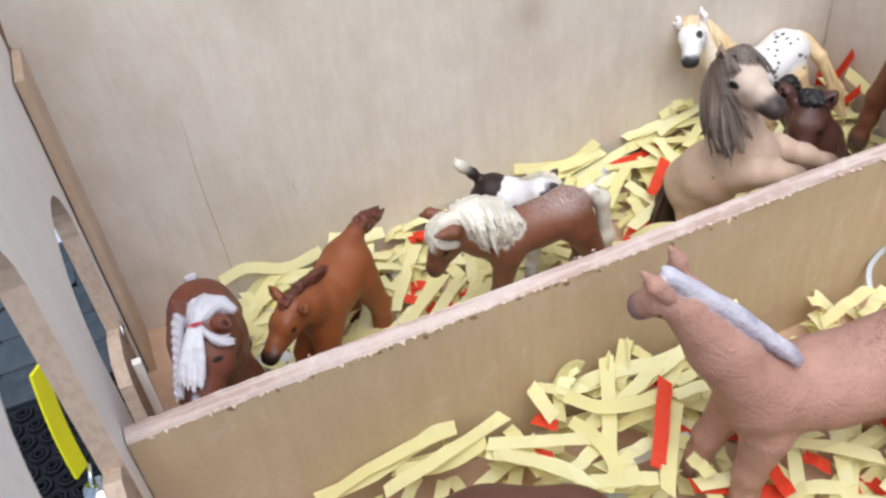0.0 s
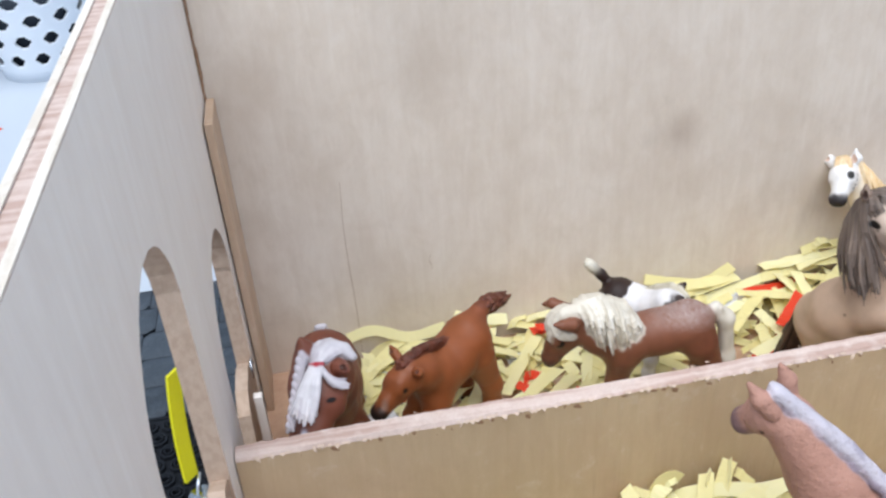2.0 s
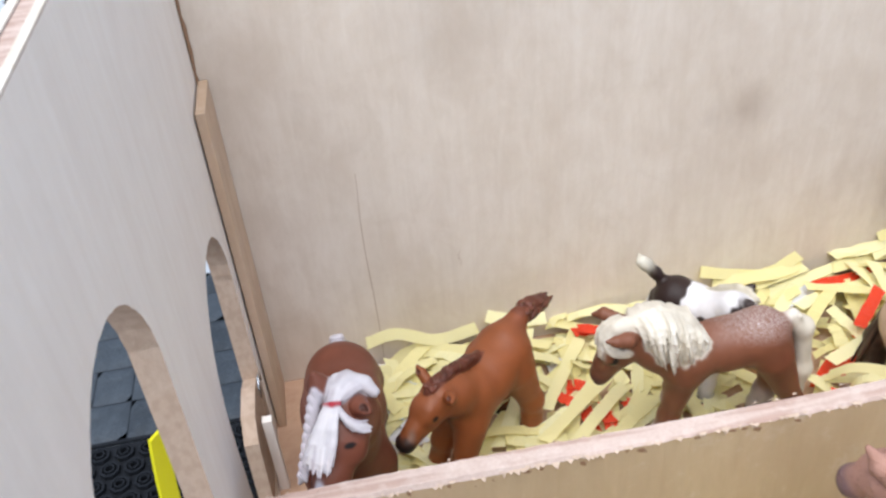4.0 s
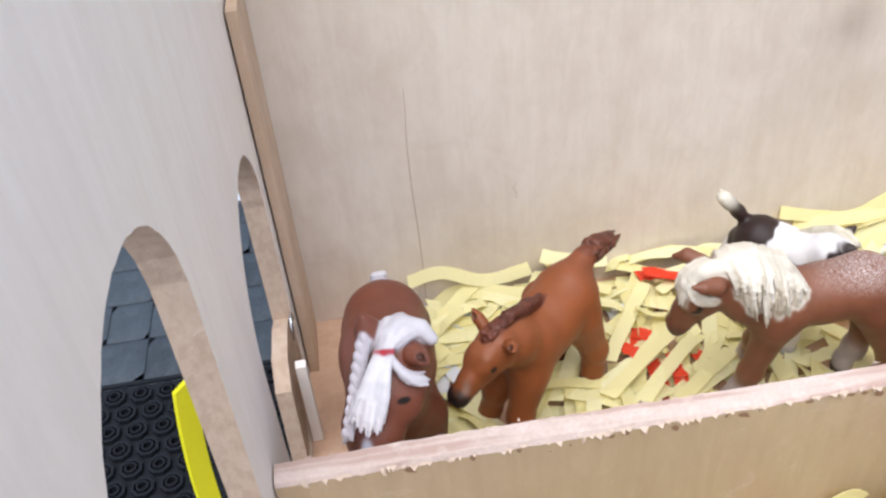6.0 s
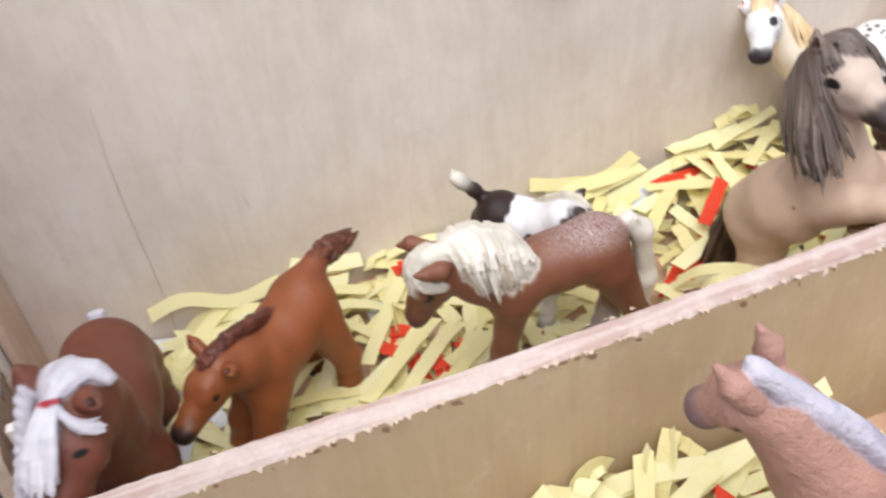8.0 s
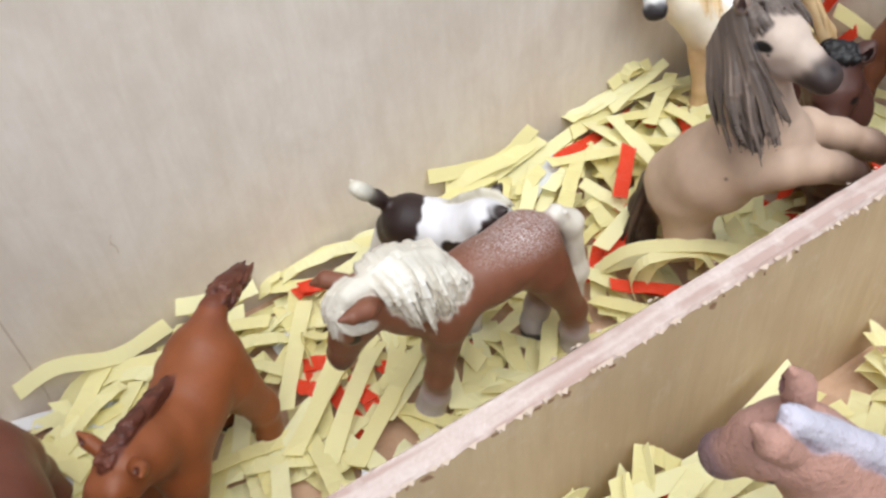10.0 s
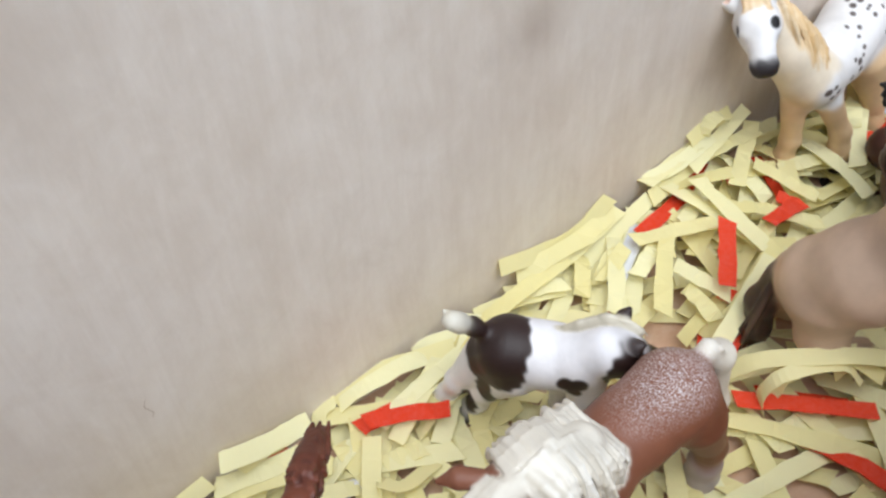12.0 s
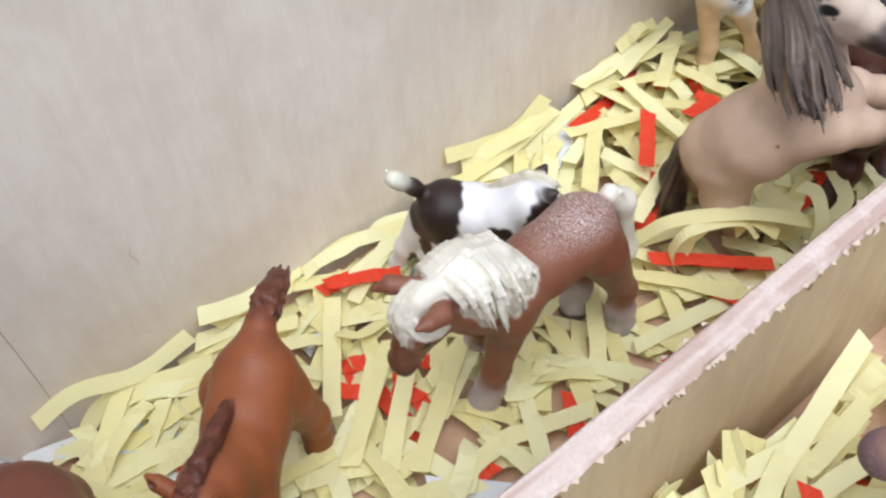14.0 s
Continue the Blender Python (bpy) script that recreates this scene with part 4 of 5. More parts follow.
dun.chain(GM, (257.5, 50, 106, 2.4), (256, 45, 96, 3.0), (254.5, 38.5, 87, 3.2), (251.5, 35, 80, 2.0), hair=True)
locks(dun, GM, [(255, 49.5, 112), (255.5, 53, 113.5), (255.5, 57, 108), (254.5, 60, 97)], [(259, 32, 87.5), (257, 30.5, 83), (253.5, 29, 78.5), (249, 30, 75), (246, 37, 75.5), (248, 49, 77)], 170, 0.52, 0.22, 52, 0.5, GREY, (-2.2, -1.6, 0.2), 1.6, 9)
locks(dun, GM, [(255, 49, 111.5), (254, 51, 109), (253, 53, 103)], [(258.5, 33, 89), (253, 30.5, 80), (247, 37, 77.5)], 100, 0.52, 0.22, 53, 0.5, GREY, (-2.5, -2.2, 0.2), 1.6, 7)
dun.chain(GM, (258.5, 51.5, 113, 3.0), (264, 50, 113.8, 3.0), (270, 46, 110.5, 2.2), hair=True)
locks(dun, GM, [(256.5, 50, 114), (260, 51.5, 116.4), (265.5, 53, 115.5)], [(260.5, 43, 111.4), (268, 39, 109.5), (274.5, 41.5, 104)], 56, 0.66, 0.22, 54, 0.6, GREY, (1.4, 0.2, 2.4), 1.0, 7)
locks(dun, GM, [(262, 54, 114), (261, 58, 102), (261, 62, 90)], [(270, 59, 98), (269, 62, 85), (267, 62, 76)], 26, 1.1, 0.5, 55, 1.2, GREY, (1, 3, 2), 1.0)
locks(dun, GM, [(256, 49.5, 114), (258.5, 48, 114.6)], [(255, 44.2, 107.5), (258.5, 41.5, 110)], 16, 0.66, 0.25, 58, 0.5, GREY, (-0.8, -1.0, 0.8), 0.6)
dun.chain("8a7669", (256.6, 51, 112, 2.2), (255.4, 51.2, 115, 2.3), (255.2, 52, 118.4, 0.8), hair=True)
dun.carve("4a3730", (253.8, 49.6, 114.6, 1.2), (254.1, 50.2, 116.6, 0.7))
dun.eye((256, 41.6, 106.4), 2.0, "120d0c", (1.2, 1.35, 0.8))
dun.eye((266.4, 27.2, 101.5), 0.9, "1a1312")
dun.eye((249.5, 41.5, 61.7), 0.5, "5a4a42")
dun.build("toy_mare", "lying dun toy mare with raised head and long grey-brown mane", mat=HIDE)

# white spotted pony with buff mane
SP, BF = "eeebea", "e3c496"
spotty = Figure(0.45, 3.4)
spotty.chain(SP, (326, 120, 46, 10.2), (342, 123.5, 46.5, 10.8), (357, 126.5, 49.5, 12.6))
spotty.chain("eadbc4", (322, 119.5, 49, 10.0), (314.5, 125, 60, 8.4), (306.5, 132.5, 72, 6.8))
spotty.spot(SP, (325, 110, 46), 8.5, 1.5)
head(spotty, SP, (303.2, 134, 77.5), (291.4, 118, 67.6), (-0.5, -0.3, 0.8), False, "2a2324", 0.3, 1.22, fat=0.97, dark=0.24, edge=0.03)
spotty.chain(SP, (306, 131.8, 79, 2.6), (306.8, 132, 82.6, 2.9), (306.4, 133.2, 86.8, 0.8), hair=True)
spotty.carve("d8b9a6", (304.6, 130.2, 82.8, 1.3), (304.6, 131.4, 84.6, 0.8))
spotty.chain(SP, (299.5, 139, 77, 2.6), (298, 141.6, 79, 2.8), (296.6, 144.2, 81, 0.8), hair=True)
spotty.carve("d8b9a6", (296, 140, 80, 1.3), (295.4, 141.8, 81, 0.8))
spotty.eye((299.6, 124.2, 78.2), 1.9, "120d0c", (1, 1, 1.2))
spotty.eye((293.4, 131.8, 73.8), 1.7, "120d0c", (1, 1, 1.2))
legs(spotty, "e0bf95", (((319, 119.5, 38), 4.6), ((321.5, 118.5, 22), 3.2), (321.5, 119.5, 6), 3.8), (((330, 113.5, 38), 4.8), ((336, 108.5, 24), 3.2), (337.5, 106.5, 8), 4.2), (((357, 118, 40), 8.4), ((364, 113, 21), 4.2), (365, 109, 1), 4.4), (((361, 129, 40), 8), ((374, 126, 21), 4.4), (374, 124, 1), 4.4), hoof="332a28")
spotty.chain("dcb78d", (321.5, 119.5, 7, 3.4), (321, 119.5, 0.5, 4.0))
spotty.chain("332a28", (337.5, 106.5, 9, 3.6), (337.5, 105.5, 0.5, 4.4))
spotty.chain(BF, (367, 126, 57, 2.2), (373, 117, 47, 3.0), (379, 107, 30, 3.4), (382, 101, 14, 2.0))
locks(spotty, BF, [(366, 128, 59), (370, 123, 57)], [(385, 104, 12), (379, 97, 14)], 26, 1.0, 0.4, 61, 1.4, ("d3ae7c", "efdab8"), (2, -2, 2.5), 1.0)
spotty.chain(BF, (305.5, 134, 80, 2.6), (313, 128, 72.5, 3.4), (321.5, 122, 61.5, 2.6), hair=True)
locks(spotty, BF, [(306, 135, 83.5), (313, 129.5, 77), (322, 124, 66)], [(309, 122, 69.5), (315, 115.5, 60.5), (322, 112, 54)], 76, 0.7, 0.25, 62, 0.8, ("d6b07a", "efdab8"), (0.4, -1.6, 2.0), 1.0, 9)
locks(spotty, BF, [(300, 138, 81), (303, 136, 82.8), (305.5, 133, 82)], [(295.4, 130.5, 75.8), (298, 127, 75), (301, 126.4, 77.4)], 32, 0.62, 0.2, 63, 0.5, ("d3ae7c", "efdab8"), (-1.2, -1.0, 1.6), 0.5, 6)
SPOTS = ((350.6, 126.2, 62), (353, 121.5, 62), (345.6, 118.1, 60.5), (342.3, 121.7, 58.7), (343.7, 116, 52.3), (343.4, 118, 55), (342, 115, 50.5), (338, 116, 50), (340, 114, 49.6), (354.1, 118.6, 60.1), (353.1, 125.7, 64.3), (351.2, 130, 63.7), (359, 112, 53.7), (357, 113, 54.2), (361, 110, 48), (354.2, 121.7, 62.7), (341, 113, 47), (336, 114, 46), (362, 114, 51), (348, 124, 61), (359, 120, 60))
rnd = random.Random(64)
for i, at_ in enumerate(SPOTS):
    spotty.eye(at_, rnd.choice((0.7, 0.9, 1.1, 1.3)), "574c48", (rnd.uniform(0.8, 1.2), 1, rnd.uniform(0.9, 1.3)))
for x, y, z in ((320.5, 112, 49), (323.2, 110, 50), (325.2, 109, 47), (322.8, 110, 46)):
    spotty.eye((x, y, z), 1.4 if x < 321 else 0.9, "574c48", (1.2, 1, 1))
for x, y, z in ((304, 123.5, 75.4), (303.2, 122.6, 73), (304.6, 124.6, 77.4), (302.2, 121.6, 71.4)):
    spotty.eye((x, y, z), 0.6, "574c48")
spotty.spot("dcb78d", (313, 116.5, 40), 6.5, 4.5)
spotty.spot("dcb78d", (347, 114, 34), 7, 4.0)
spotty.build("toy_pony", "white toy pony with dark spots, buff mane, against the wall")

# dark bay foal lying behind the mare
KD = "4f3027"
dark = Figure(0.5, 3.4)
dark.chain(KD, (324, 62, 24, 15.5), (338, 74, 22, 14.5), (350, 84, 22, 12))
dark.chain(KD, (320, 58, 34, 13), (315, 54, 52, 11), (311.5, 54.5, 64, 9))
head(dark, KD, (309.5, 55, 70), (298, 43, 51), (-0.25, -0.55, 0.8), False, "2a1a16", 0.5, fat=1.12)
dark.chain(KD, (303.5, 59.5, 74, 2.6), (301.6, 62, 77.4, 3.0), (300.6, 64, 80.4, 1.0))
dark.carve("2a1714", (299.8, 60.4, 77.2, 1.5), (299.6, 61.6, 79, 0.9))
dark.chain(KD, (313.5, 51.5, 74, 2.6), (315.4, 49.4, 76, 3.0), (317, 48.4, 78.6, 1.0))
dark.carve("2a1714", (313.4, 47.6, 76, 1.5), (314.4, 46.8, 77.6, 0.9))
dark.eye((306.6, 45.5, 64.6), 1.5, "0b0808", (1.3, 1, 0.8))
dark.eye((297.6, 48, 58.5), 1.3, "0b0808")
dark.chain(KD, (316, 50, 24, 9), (308, 44, 34, 8.5))
dark.chain("15110f", (311, 56, 75, 3.2), (317, 60, 62, 3.6), (322, 63, 46, 3.2))
rnd = random.Random(71)
for i in range(110):
    u, w = rnd.uniform(-1, 1), rnd.uniform(0, 1)
    p = Vector((309.8 + 3.4 * u - 2.8 * w, 55.0 - 3.0 * u - 4.6 * w, 79.0 - 2.6 * w - 1.2 * u * u))
    q = p + Vector((rnd.uniform(-1.4, 0.8), rnd.uniform(-2.0, 0.4), rnd.uniform(-2.0, 0.8)))
    dark.chain(rnd.choice(("15110f", "0d0b0b", "221d1d")), (*p, 1.2), (*q, 0.6), hair=True)
locks(dark, "15110f", [(312, 58, 76), (317, 61, 62)], [(306, 62, 68), (322, 52, 52)], 20, 1.5, 0.8, 72, 1.5, "262021", (0, 1, 2))
dark.chain("15110f", (329, 89, 52, 3.6), (330.5, 91.5, 56, 4.4), (332, 92, 58, 3))
rnd = random.Random(73)
for i in range(170):
    th, ph = rnd.uniform(0, 6.3), math.acos(rnd.uniform(-0.8, 1))
    d = Vector((math.sin(ph) * math.cos(th), math.sin(ph) * math.sin(th), math.cos(ph)))
    q = rnd.uniform(5.0, 6.4)
    dark.chain(rnd.choice(("15110f", "0d0b0b", "221d1d")), (330 + 3 * d.x, 91 + 3 * d.y, 55 + 3 * d.z, 1.3), (330 + q * d.x + rnd.uniform(-1, 1), 91 + q * d.y + rnd.uniform(-1, 1), 55 + q * d.z, 0.7), hair=True)
dark.chain(KD, (338, 78, 30, 9), (331, 86, 42, 5.5), (329, 88.5, 50, 4.5))
legs(dark, KD, (((316, 50, 20), 7), ((308, 44, 14), 4.6), (300, 44, 1), 4.8), (((328, 48, 18), 7), ((330, 42, 12), 4.6), (322, 36, 1), 4.8), (((350, 76, 20), 8), ((356, 70, 12), 5), (350, 66, 1), 4.8), (((346, 94, 20), 8), ((354, 98, 12), 5), (350, 102, 1), 4.8), hoof="1a1412")
dark.build("toy_foal", "dark bay toy foal with a fluffy black mane", mat=HIDE)

# strawberry roan horse before the partition
RN, LM = "bd9080", "cec8d3"
roan = Figure(0.55)
roan.chain(RN, (200, -58, 56, 15.6), (222, -64, 56, 15.4), (250, -70, 59, 18))
roan.chain(RN, (198, -59, 61, 15.0), (184, -53, 83, 11.2), (172, -47.5, 103, 8.2))
head(roan, RN, (169, -46, 108.5), (162, -37, 96), (-0.6, -0.2, 0.75), False, "7d6468", 0.7, fat=1.12, dark=0.36, edge=0.1)
roan.chain(RN, (164.5, -48.6, 110, 2.8), (160.6, -47.2, 114.8, 3.1), (157.4, -45.4, 120, 0.8), hair=True)
roan.carve("a57a72", (158.8, -45.6, 114.8, 1.3), (157.4, -44.8, 117.4, 0.8))
roan.chain(RN, (172.5, -43.4, 111, 2.8), (171.2, -42.8, 116.4, 3.1), (168.6, -42.4, 122.4, 0.8), hair=True)
roan.carve("a57a72", (169.4, -41.2, 116.4, 1.3), (168.4, -41.2, 119, 0.8))
legs(roan, RN, (((197, -66, 44), 9), ((193, -66, 24), 5), (192, -66, 1), 5.8), (((197, -50, 44), 9), ((190, -46, 24), 5), (186, -44, 1), 5.8), (((254, -78, 44), 11), ((262, -80, 24), 5.4), (258, -80, 1), 6), (((252, -60, 44), 11), ((259, -58, 24), 5.4), (255, -57, 1), 6), hoof="4a3c38")
roan.chain("8b7a80", (268, -71, 66, 4), (276, -72, 50, 5), (278, -72, 22, 4))
roan.chain(LM, (165.5, -47, 116.5, 2.6), (183.5, -55, 99.5, 3.2), (202, -65, 79.5, 2.2), hair=True)
locks(roan, LM, [(164.5, -45.5, 118.5), (183, -54, 103), (202, -64, 82.5)], [(169.5, -48.5, 114.5), (187, -58, 97), (204.5, -67, 78.5)], 46, 1.4, 0.9, 81, 0.6, ("a9a2b2", "d8d3de"))
locks(roan, "9b8f9d", [(166, -48.5, 114), (184, -57, 97.5), (202, -66.5, 78.5)], [(169.5, -51, 110.5), (187, -59.5, 93.5), (204, -68, 76)], 40, 1.3, 0.7, 82, 0.6, "b3a6b0")


def roaning(verts, colour):
    rnd = np.random.RandomState(8)
    w = (rnd.rand(len(verts)) < 0.05) * 0.25
    back = np.clip(1.3 - np.linalg.norm((verts - [245, -68, 70]) / [22, 16, 14], axis=1), 0, 1)
    w = w + (rnd.rand(len(verts)) < 0.25) * back * 0.6
    return colour + w[:, None] * (np.array(lin("6e4438")[:3]) - colour)


roan.build("toy_horse", "strawberry roan toy horse with a lilac-grey mane", mat=HIDE_ROUGH, extra=roaning)

# brown horse in the front stall, seen from above its back
BR = "6a4334"
brown = Figure(0.8)
brown.chain(BR, (66, -77, 73, 16), (88, -81, 75, 17), (110, -88, 73, 16))
brown.chain(BR, (113, -90, 70, 13), (138, -100, 56, 10), (150, -106, 44, 8))
head(brown, BR, (152, -107, 42), (170, -114, 18), (0.8, 0, 0.5), None, "2b201d", 0.9)
legs(brown, BR, (((118, -82, 56), 9), ((122, -80, 28), 5), (123, -79, 1), 5.8), (((118, -98, 56), 9), ((124, -101, 28), 5), (126, -102, 1), 5.8), (((72, -70, 56), 10), ((66, -68, 28), 5.4), (68, -68, 1), 6), (((72, -88, 56), 10), ((65, -90, 28), 5.4), (67, -90, 1), 6), hoof="241d1b")
brown.chain("1c1614", (106, -87, 89, 2.5), (122, -93, 80, 4), (144, -103, 58, 3), hair=True)
locks(brown, "1c1614", [(104, -86, 91), (122, -92, 84), (144, -102, 62)], [(111, -77, 79), (128, -86, 65), (147, -97, 48)], 40, 1.7, 1.0, 91, 1.2)
brown.chain("1c1614", (56, -78, 72, 4), (50, -78, 56, 5), (48, -78, 24, 4))
brown.build("toy_horse", "brown toy horse with a black mane in the paper", mat=HIDE)

# second brown horse by the end wall
tall = Figure(0.8)
tall.chain(BR, (383, 60, 70, 13), (383, 44, 68, 14), (383, 24, 68, 14))
tall.chain(BR, (384, 62, 76, 11), (387, 58, 92, 9), (388.5, 52, 106, 7.6))
head(tall, BR, (388.5, 51, 109), (389, 66, 96), (0, 0.7, 0.7), None, "2b201d", 0.9, ear_len=0.3)
legs(tall, "7a4a34", (((386, 74, 62), 8.5), ((381.5, 81, 38), 5.4), (375.8, 82.5, 11), 4.8), (((388, 58, 52), 8), ((389, 58, 26), 5), (389, 58, 1), 5.4), (((378, 22, 50), 9), ((377, 16, 26), 5.2), (377, 18, 1), 5.6), (((388, 22, 50), 9), ((389, 16, 26), 5.2), (389, 18, 1), 5.4), hoof="5a4b45")
tall.build("toy_horse", "brown toy horse with one raised foreleg by the end wall", mat=HIDE)

# ---- shredded paper ----


def strip_mesh(name, length, width, bow, twist, curl=0.0, seed=0, segs=6):
    """A paper strip along x: a thin ribbon with torn ends, bowed, twisted or curled."""
    rnd = random.Random(seed)
    me = bpy.data.meshes.new(name)
    vs, fs, t = [], [], 0.00011
    ang, x, z = -curl / 2, 0.0, 0.0
    step = length / segs
    pts = []
    for i in range(segs + 1):
        u = i / segs
        pts.append((x, z + bow * 4 * u * (1 - u), u))
        a = ang + curl * u
        x += step * math.cos(a)
        z += step * math.sin(a)
    mx = pts[-1][0] / 2
    sway = rnd.uniform(-0.5, 0.5) * length * 0.03
    for i, (x, z, u) in enumerate(pts):
        tw = twist * (u - 0.5) + rnd.uniform(-0.16, 0.16)
        w = width / 2 * (1 + rnd.uniform(-0.07, 0.07))
        end = rnd.uniform(-0.0016, 0.0016) if i in (0, segs) else 0
        z += rnd.uniform(-0.0004, 0.0004)
        y = sway * 4 * u * (1 - u) + rnd.uniform(-0.0002, 0.0002)
        for s in (1, -1):
            for k in (1, -1):
                vs.append((x - mx + s * end, y + s * w * math.cos(tw), z + s * w * math.sin(tw) + k * t))
    for i in range(segs):
        a, b = 4 * i, 4 * i + 4
        for p, q in ((0, 2), (3, 1), (1, 0), (2, 3)):
            fs.append((a + p, a + q, b + q, b + p))
    fs += [(0, 1, 3, 2), (4 * segs, 4 * segs + 2, 4 * segs + 3, 4 * segs + 1)]
    me.from_pydata(vs, [], fs)
    me.update()
    return me


STRIP_W = 0.0056
SHAPES = {}
TURN = itertools.count()


def strip_shape(kind, length):
    key = (kind, round(length * 200), next(TURN) % 5)
    if key not in SHAPES:
        bow, twist, curl = {"flat": (0.0006, 0.08, 0.1), "bowed": (0.003, 0.25, 0.0), "twisted": (0.002, 0.9, 0.0), "curled": (0.0, 0.3, -2.6), "loop": (0.0, 0.15, -4.2)}[kind]
        SHAPES[key] = strip_mesh("paper_strip", key[1] / 200, STRIP_W, bow, twist, curl, len(SHAPES) + 7, 10 if kind in ("curled", "loop") else 6)
    return SHAPES[key]


BEDDING = {}
for key, name, label in (("back", "shredded_paper", "pale yellow shredded paper bedding with a few red strips"), ("front", "shredded_paper", "heaped yellow shredded paper bedding with red strips")):
    BEDDING[key] = thing(name, (0.2, 0.07 if key == "back" else -0.1, 0.0), label, "paper bedding")
PAPERS = {"y": PAPER_YELLOW, "r": PAPER_RED, "w": PAPER_WHITE}


def strip(a, b, colour="y", kind="flat", roll=0.0, where="back", extra=1.0):
    """One paper strip between two points in millimetres."""
    a, b = Vector(a) * 0.001, Vector(b) * 0.001
    d = b - a
    me = strip_shape(kind, d.length * extra)
    if not me.materials:
        me.materials.append(PAPER_YELLOW)
    ob = new("paper_strip", me)
    if colour != "y":
        ob.material_slots[0].link = "OBJECT"
        ob.material_slots[0].material = PAPERS[colour]
    ob.parent = BEDDING[where]
    side = Vector((-d.y, d.x, 0)).normalized()
    x = d.normalized()
    z = x.cross(side)
    m = Matrix((x, side, z)).transposed().to_4x4()
    ob.matrix_world = Matrix.Translation((a + b) / 2) @ m @ pose(0, 0, 0, roll, 0, 0)
    ob.matrix_parent_inverse = Matrix.Translation(-BEDDING[where].location)
    return ob


strip((102.5, 137.5, 13.0), (124.2, 136.9, 14.0), roll=20)
strip((95.3, 136.5, 11.0), (114.6, 131.0, 12.0))
strip((56.7, 119.3, 8.0), (91.0, 119.5, 9.0))
strip((48.1, 110.1, 10.0), (66.0, 136.7, 7.0))
strip((49.5, 111.2, 9.0), (78.2, 109.4, 8.0))
strip((64.7, 134.3, 9.0), (101.3, 129.5, 9.0))
strip((137.7, 137.5, 11.0), (168.6, 133.6, 12.0), kind="bowed")
strip((132.1, 137.5, 10.0), (165.3, 118.1, 11.0))
strip((138.5, 125.9, 15.0), (162.4, 112.4, 15.0), "r")
strip((139.2, 121.7, 12.0), (113.5, 84.9, 11.0))
strip((136.6, 113.9, 9.0), (152.2, 110.0, 9.0))
strip((143.2, 95.5, 11.0), (108.5, 68.5, 11.0))
strip((140.6, 106.1, 9.0), (133.4, 85.8, 9.0))
strip((130.2, 86.7, 9.0), (103.0, 73.6, 8.0))
strip((159.8, 80.4, 11.0), (121.5, 54.1, 10.0))
strip((112.3, 58.9, 8.0), (126.2, 58.5, 8.0))
strip((104.5, 97.1, 8.0), (90.4, 73.1, 8.0))
strip((99.8, 84.9, 6.0), (109.6, 77.0, 6.0))
strip((94.0, 74.1, 9.0), (116.1, 64.0, 8.0))
strip((189.6, 70.7, 7.0), (172.8, 36.0, 7.0))
strip((208.0, 70.8, 8.0), (182.0, 41.6, 6.0), kind="bowed")
strip((203.2, 60.4, 5.0), (191.9, 39.4, 5.0))
strip((177.1, 72.2, 6.0), (158.1, 49.7, 6.0))
strip((180.7, 65.7, 5.0), (164.8, 48.2, 5.0))
strip((170.5, 61.3, 6.5), (179.6, 53.2, 6.5))
strip((143.1, 48.9, 8.0), (174.2, 37.5, 8.0))
strip((144.5, 69.0, 6.0), (148.3, 51.1, 6.0))
strip((202.4, 44.4, 7.0), (234.5, 37.9, 8.0))
strip((202.7, 42.9, 5.0), (216.8, 36.8, 5.0))
strip((229.0, 60.3, 9.0), (228.9, 43.0, 8.0))
strip((220.4, 62.7, 7.0), (231.4, 49.4, 7.0))
strip((228.0, 63.5, 13.0), (255.4, 35.0, 13.0), "r")
strip((232.9, 59.8, 6.0), (269.3, 51.2, 14.0), kind="curled")
strip((231.3, 71.4, 12.0), (267.3, 49.9, 15.0), kind="bowed")
strip((232.9, 48.7, 8.0), (250.9, 46.1, 9.0))
strip((226.4, 40.3, 5.0), (245.8, 34.4, 6.0))
strip((207.6, 137.5, 16.0), (238.9, 132.6, 20.0), roll=35)
strip((212.4, 135.6, 15.0), (250.6, 136.1, 19.0), roll=25)
strip((204.2, 137.1, 11.0), (220.9, 127.1, 12.0))
strip((230.2, 119.5, 13.0), (245.2, 124.2, 16.0))
strip((238.8, 113.1, 15.0), (253.5, 117.7, 16.0))
strip((232.1, 95.9, 17.0), (256.2, 116.6, 19.0))
strip((246.7, 123.2, 18.0), (275.0, 110.3, 19.0))
strip((251.0, 107.8, 16.0), (255.3, 88.5, 15.0))
strip((272.3, 106.0, 24.0), (254.0, 89.7, 20.0), "r")
strip((249.2, 81.4, 13.0), (238.2, 74.8, 11.0), "r")
strip((233.9, 76.7, 16.0), (272.7, 87.9, 22.0), roll=15)
strip((267.7, 137.5, 20.0), (297.8, 137.5, 24.0))
strip((283.9, 131.3, 21.0), (320.2, 137.5, 27.0))
strip((281.6, 127.8, 22.0), (276.5, 90.8, 20.0))
strip((294.1, 133.5, 21.0), (316.9, 130.2, 21.0))
strip((267.5, 133.2, 17.0), (295.7, 134.7, 19.0), roll=20)
strip((305.7, 120.0, 19.0), (307.5, 96.5, 19.0))
strip((281.4, 115.3, 17.0), (297.0, 98.3, 17.0))
strip((295.0, 119.0, 17.0), (318.5, 133.2, 22.0))
strip((268.1, 126.0, 14.0), (271.4, 114.4, 15.0))
strip((286.9, 99.4, 18.0), (302.1, 98.6, 18.0), "r")
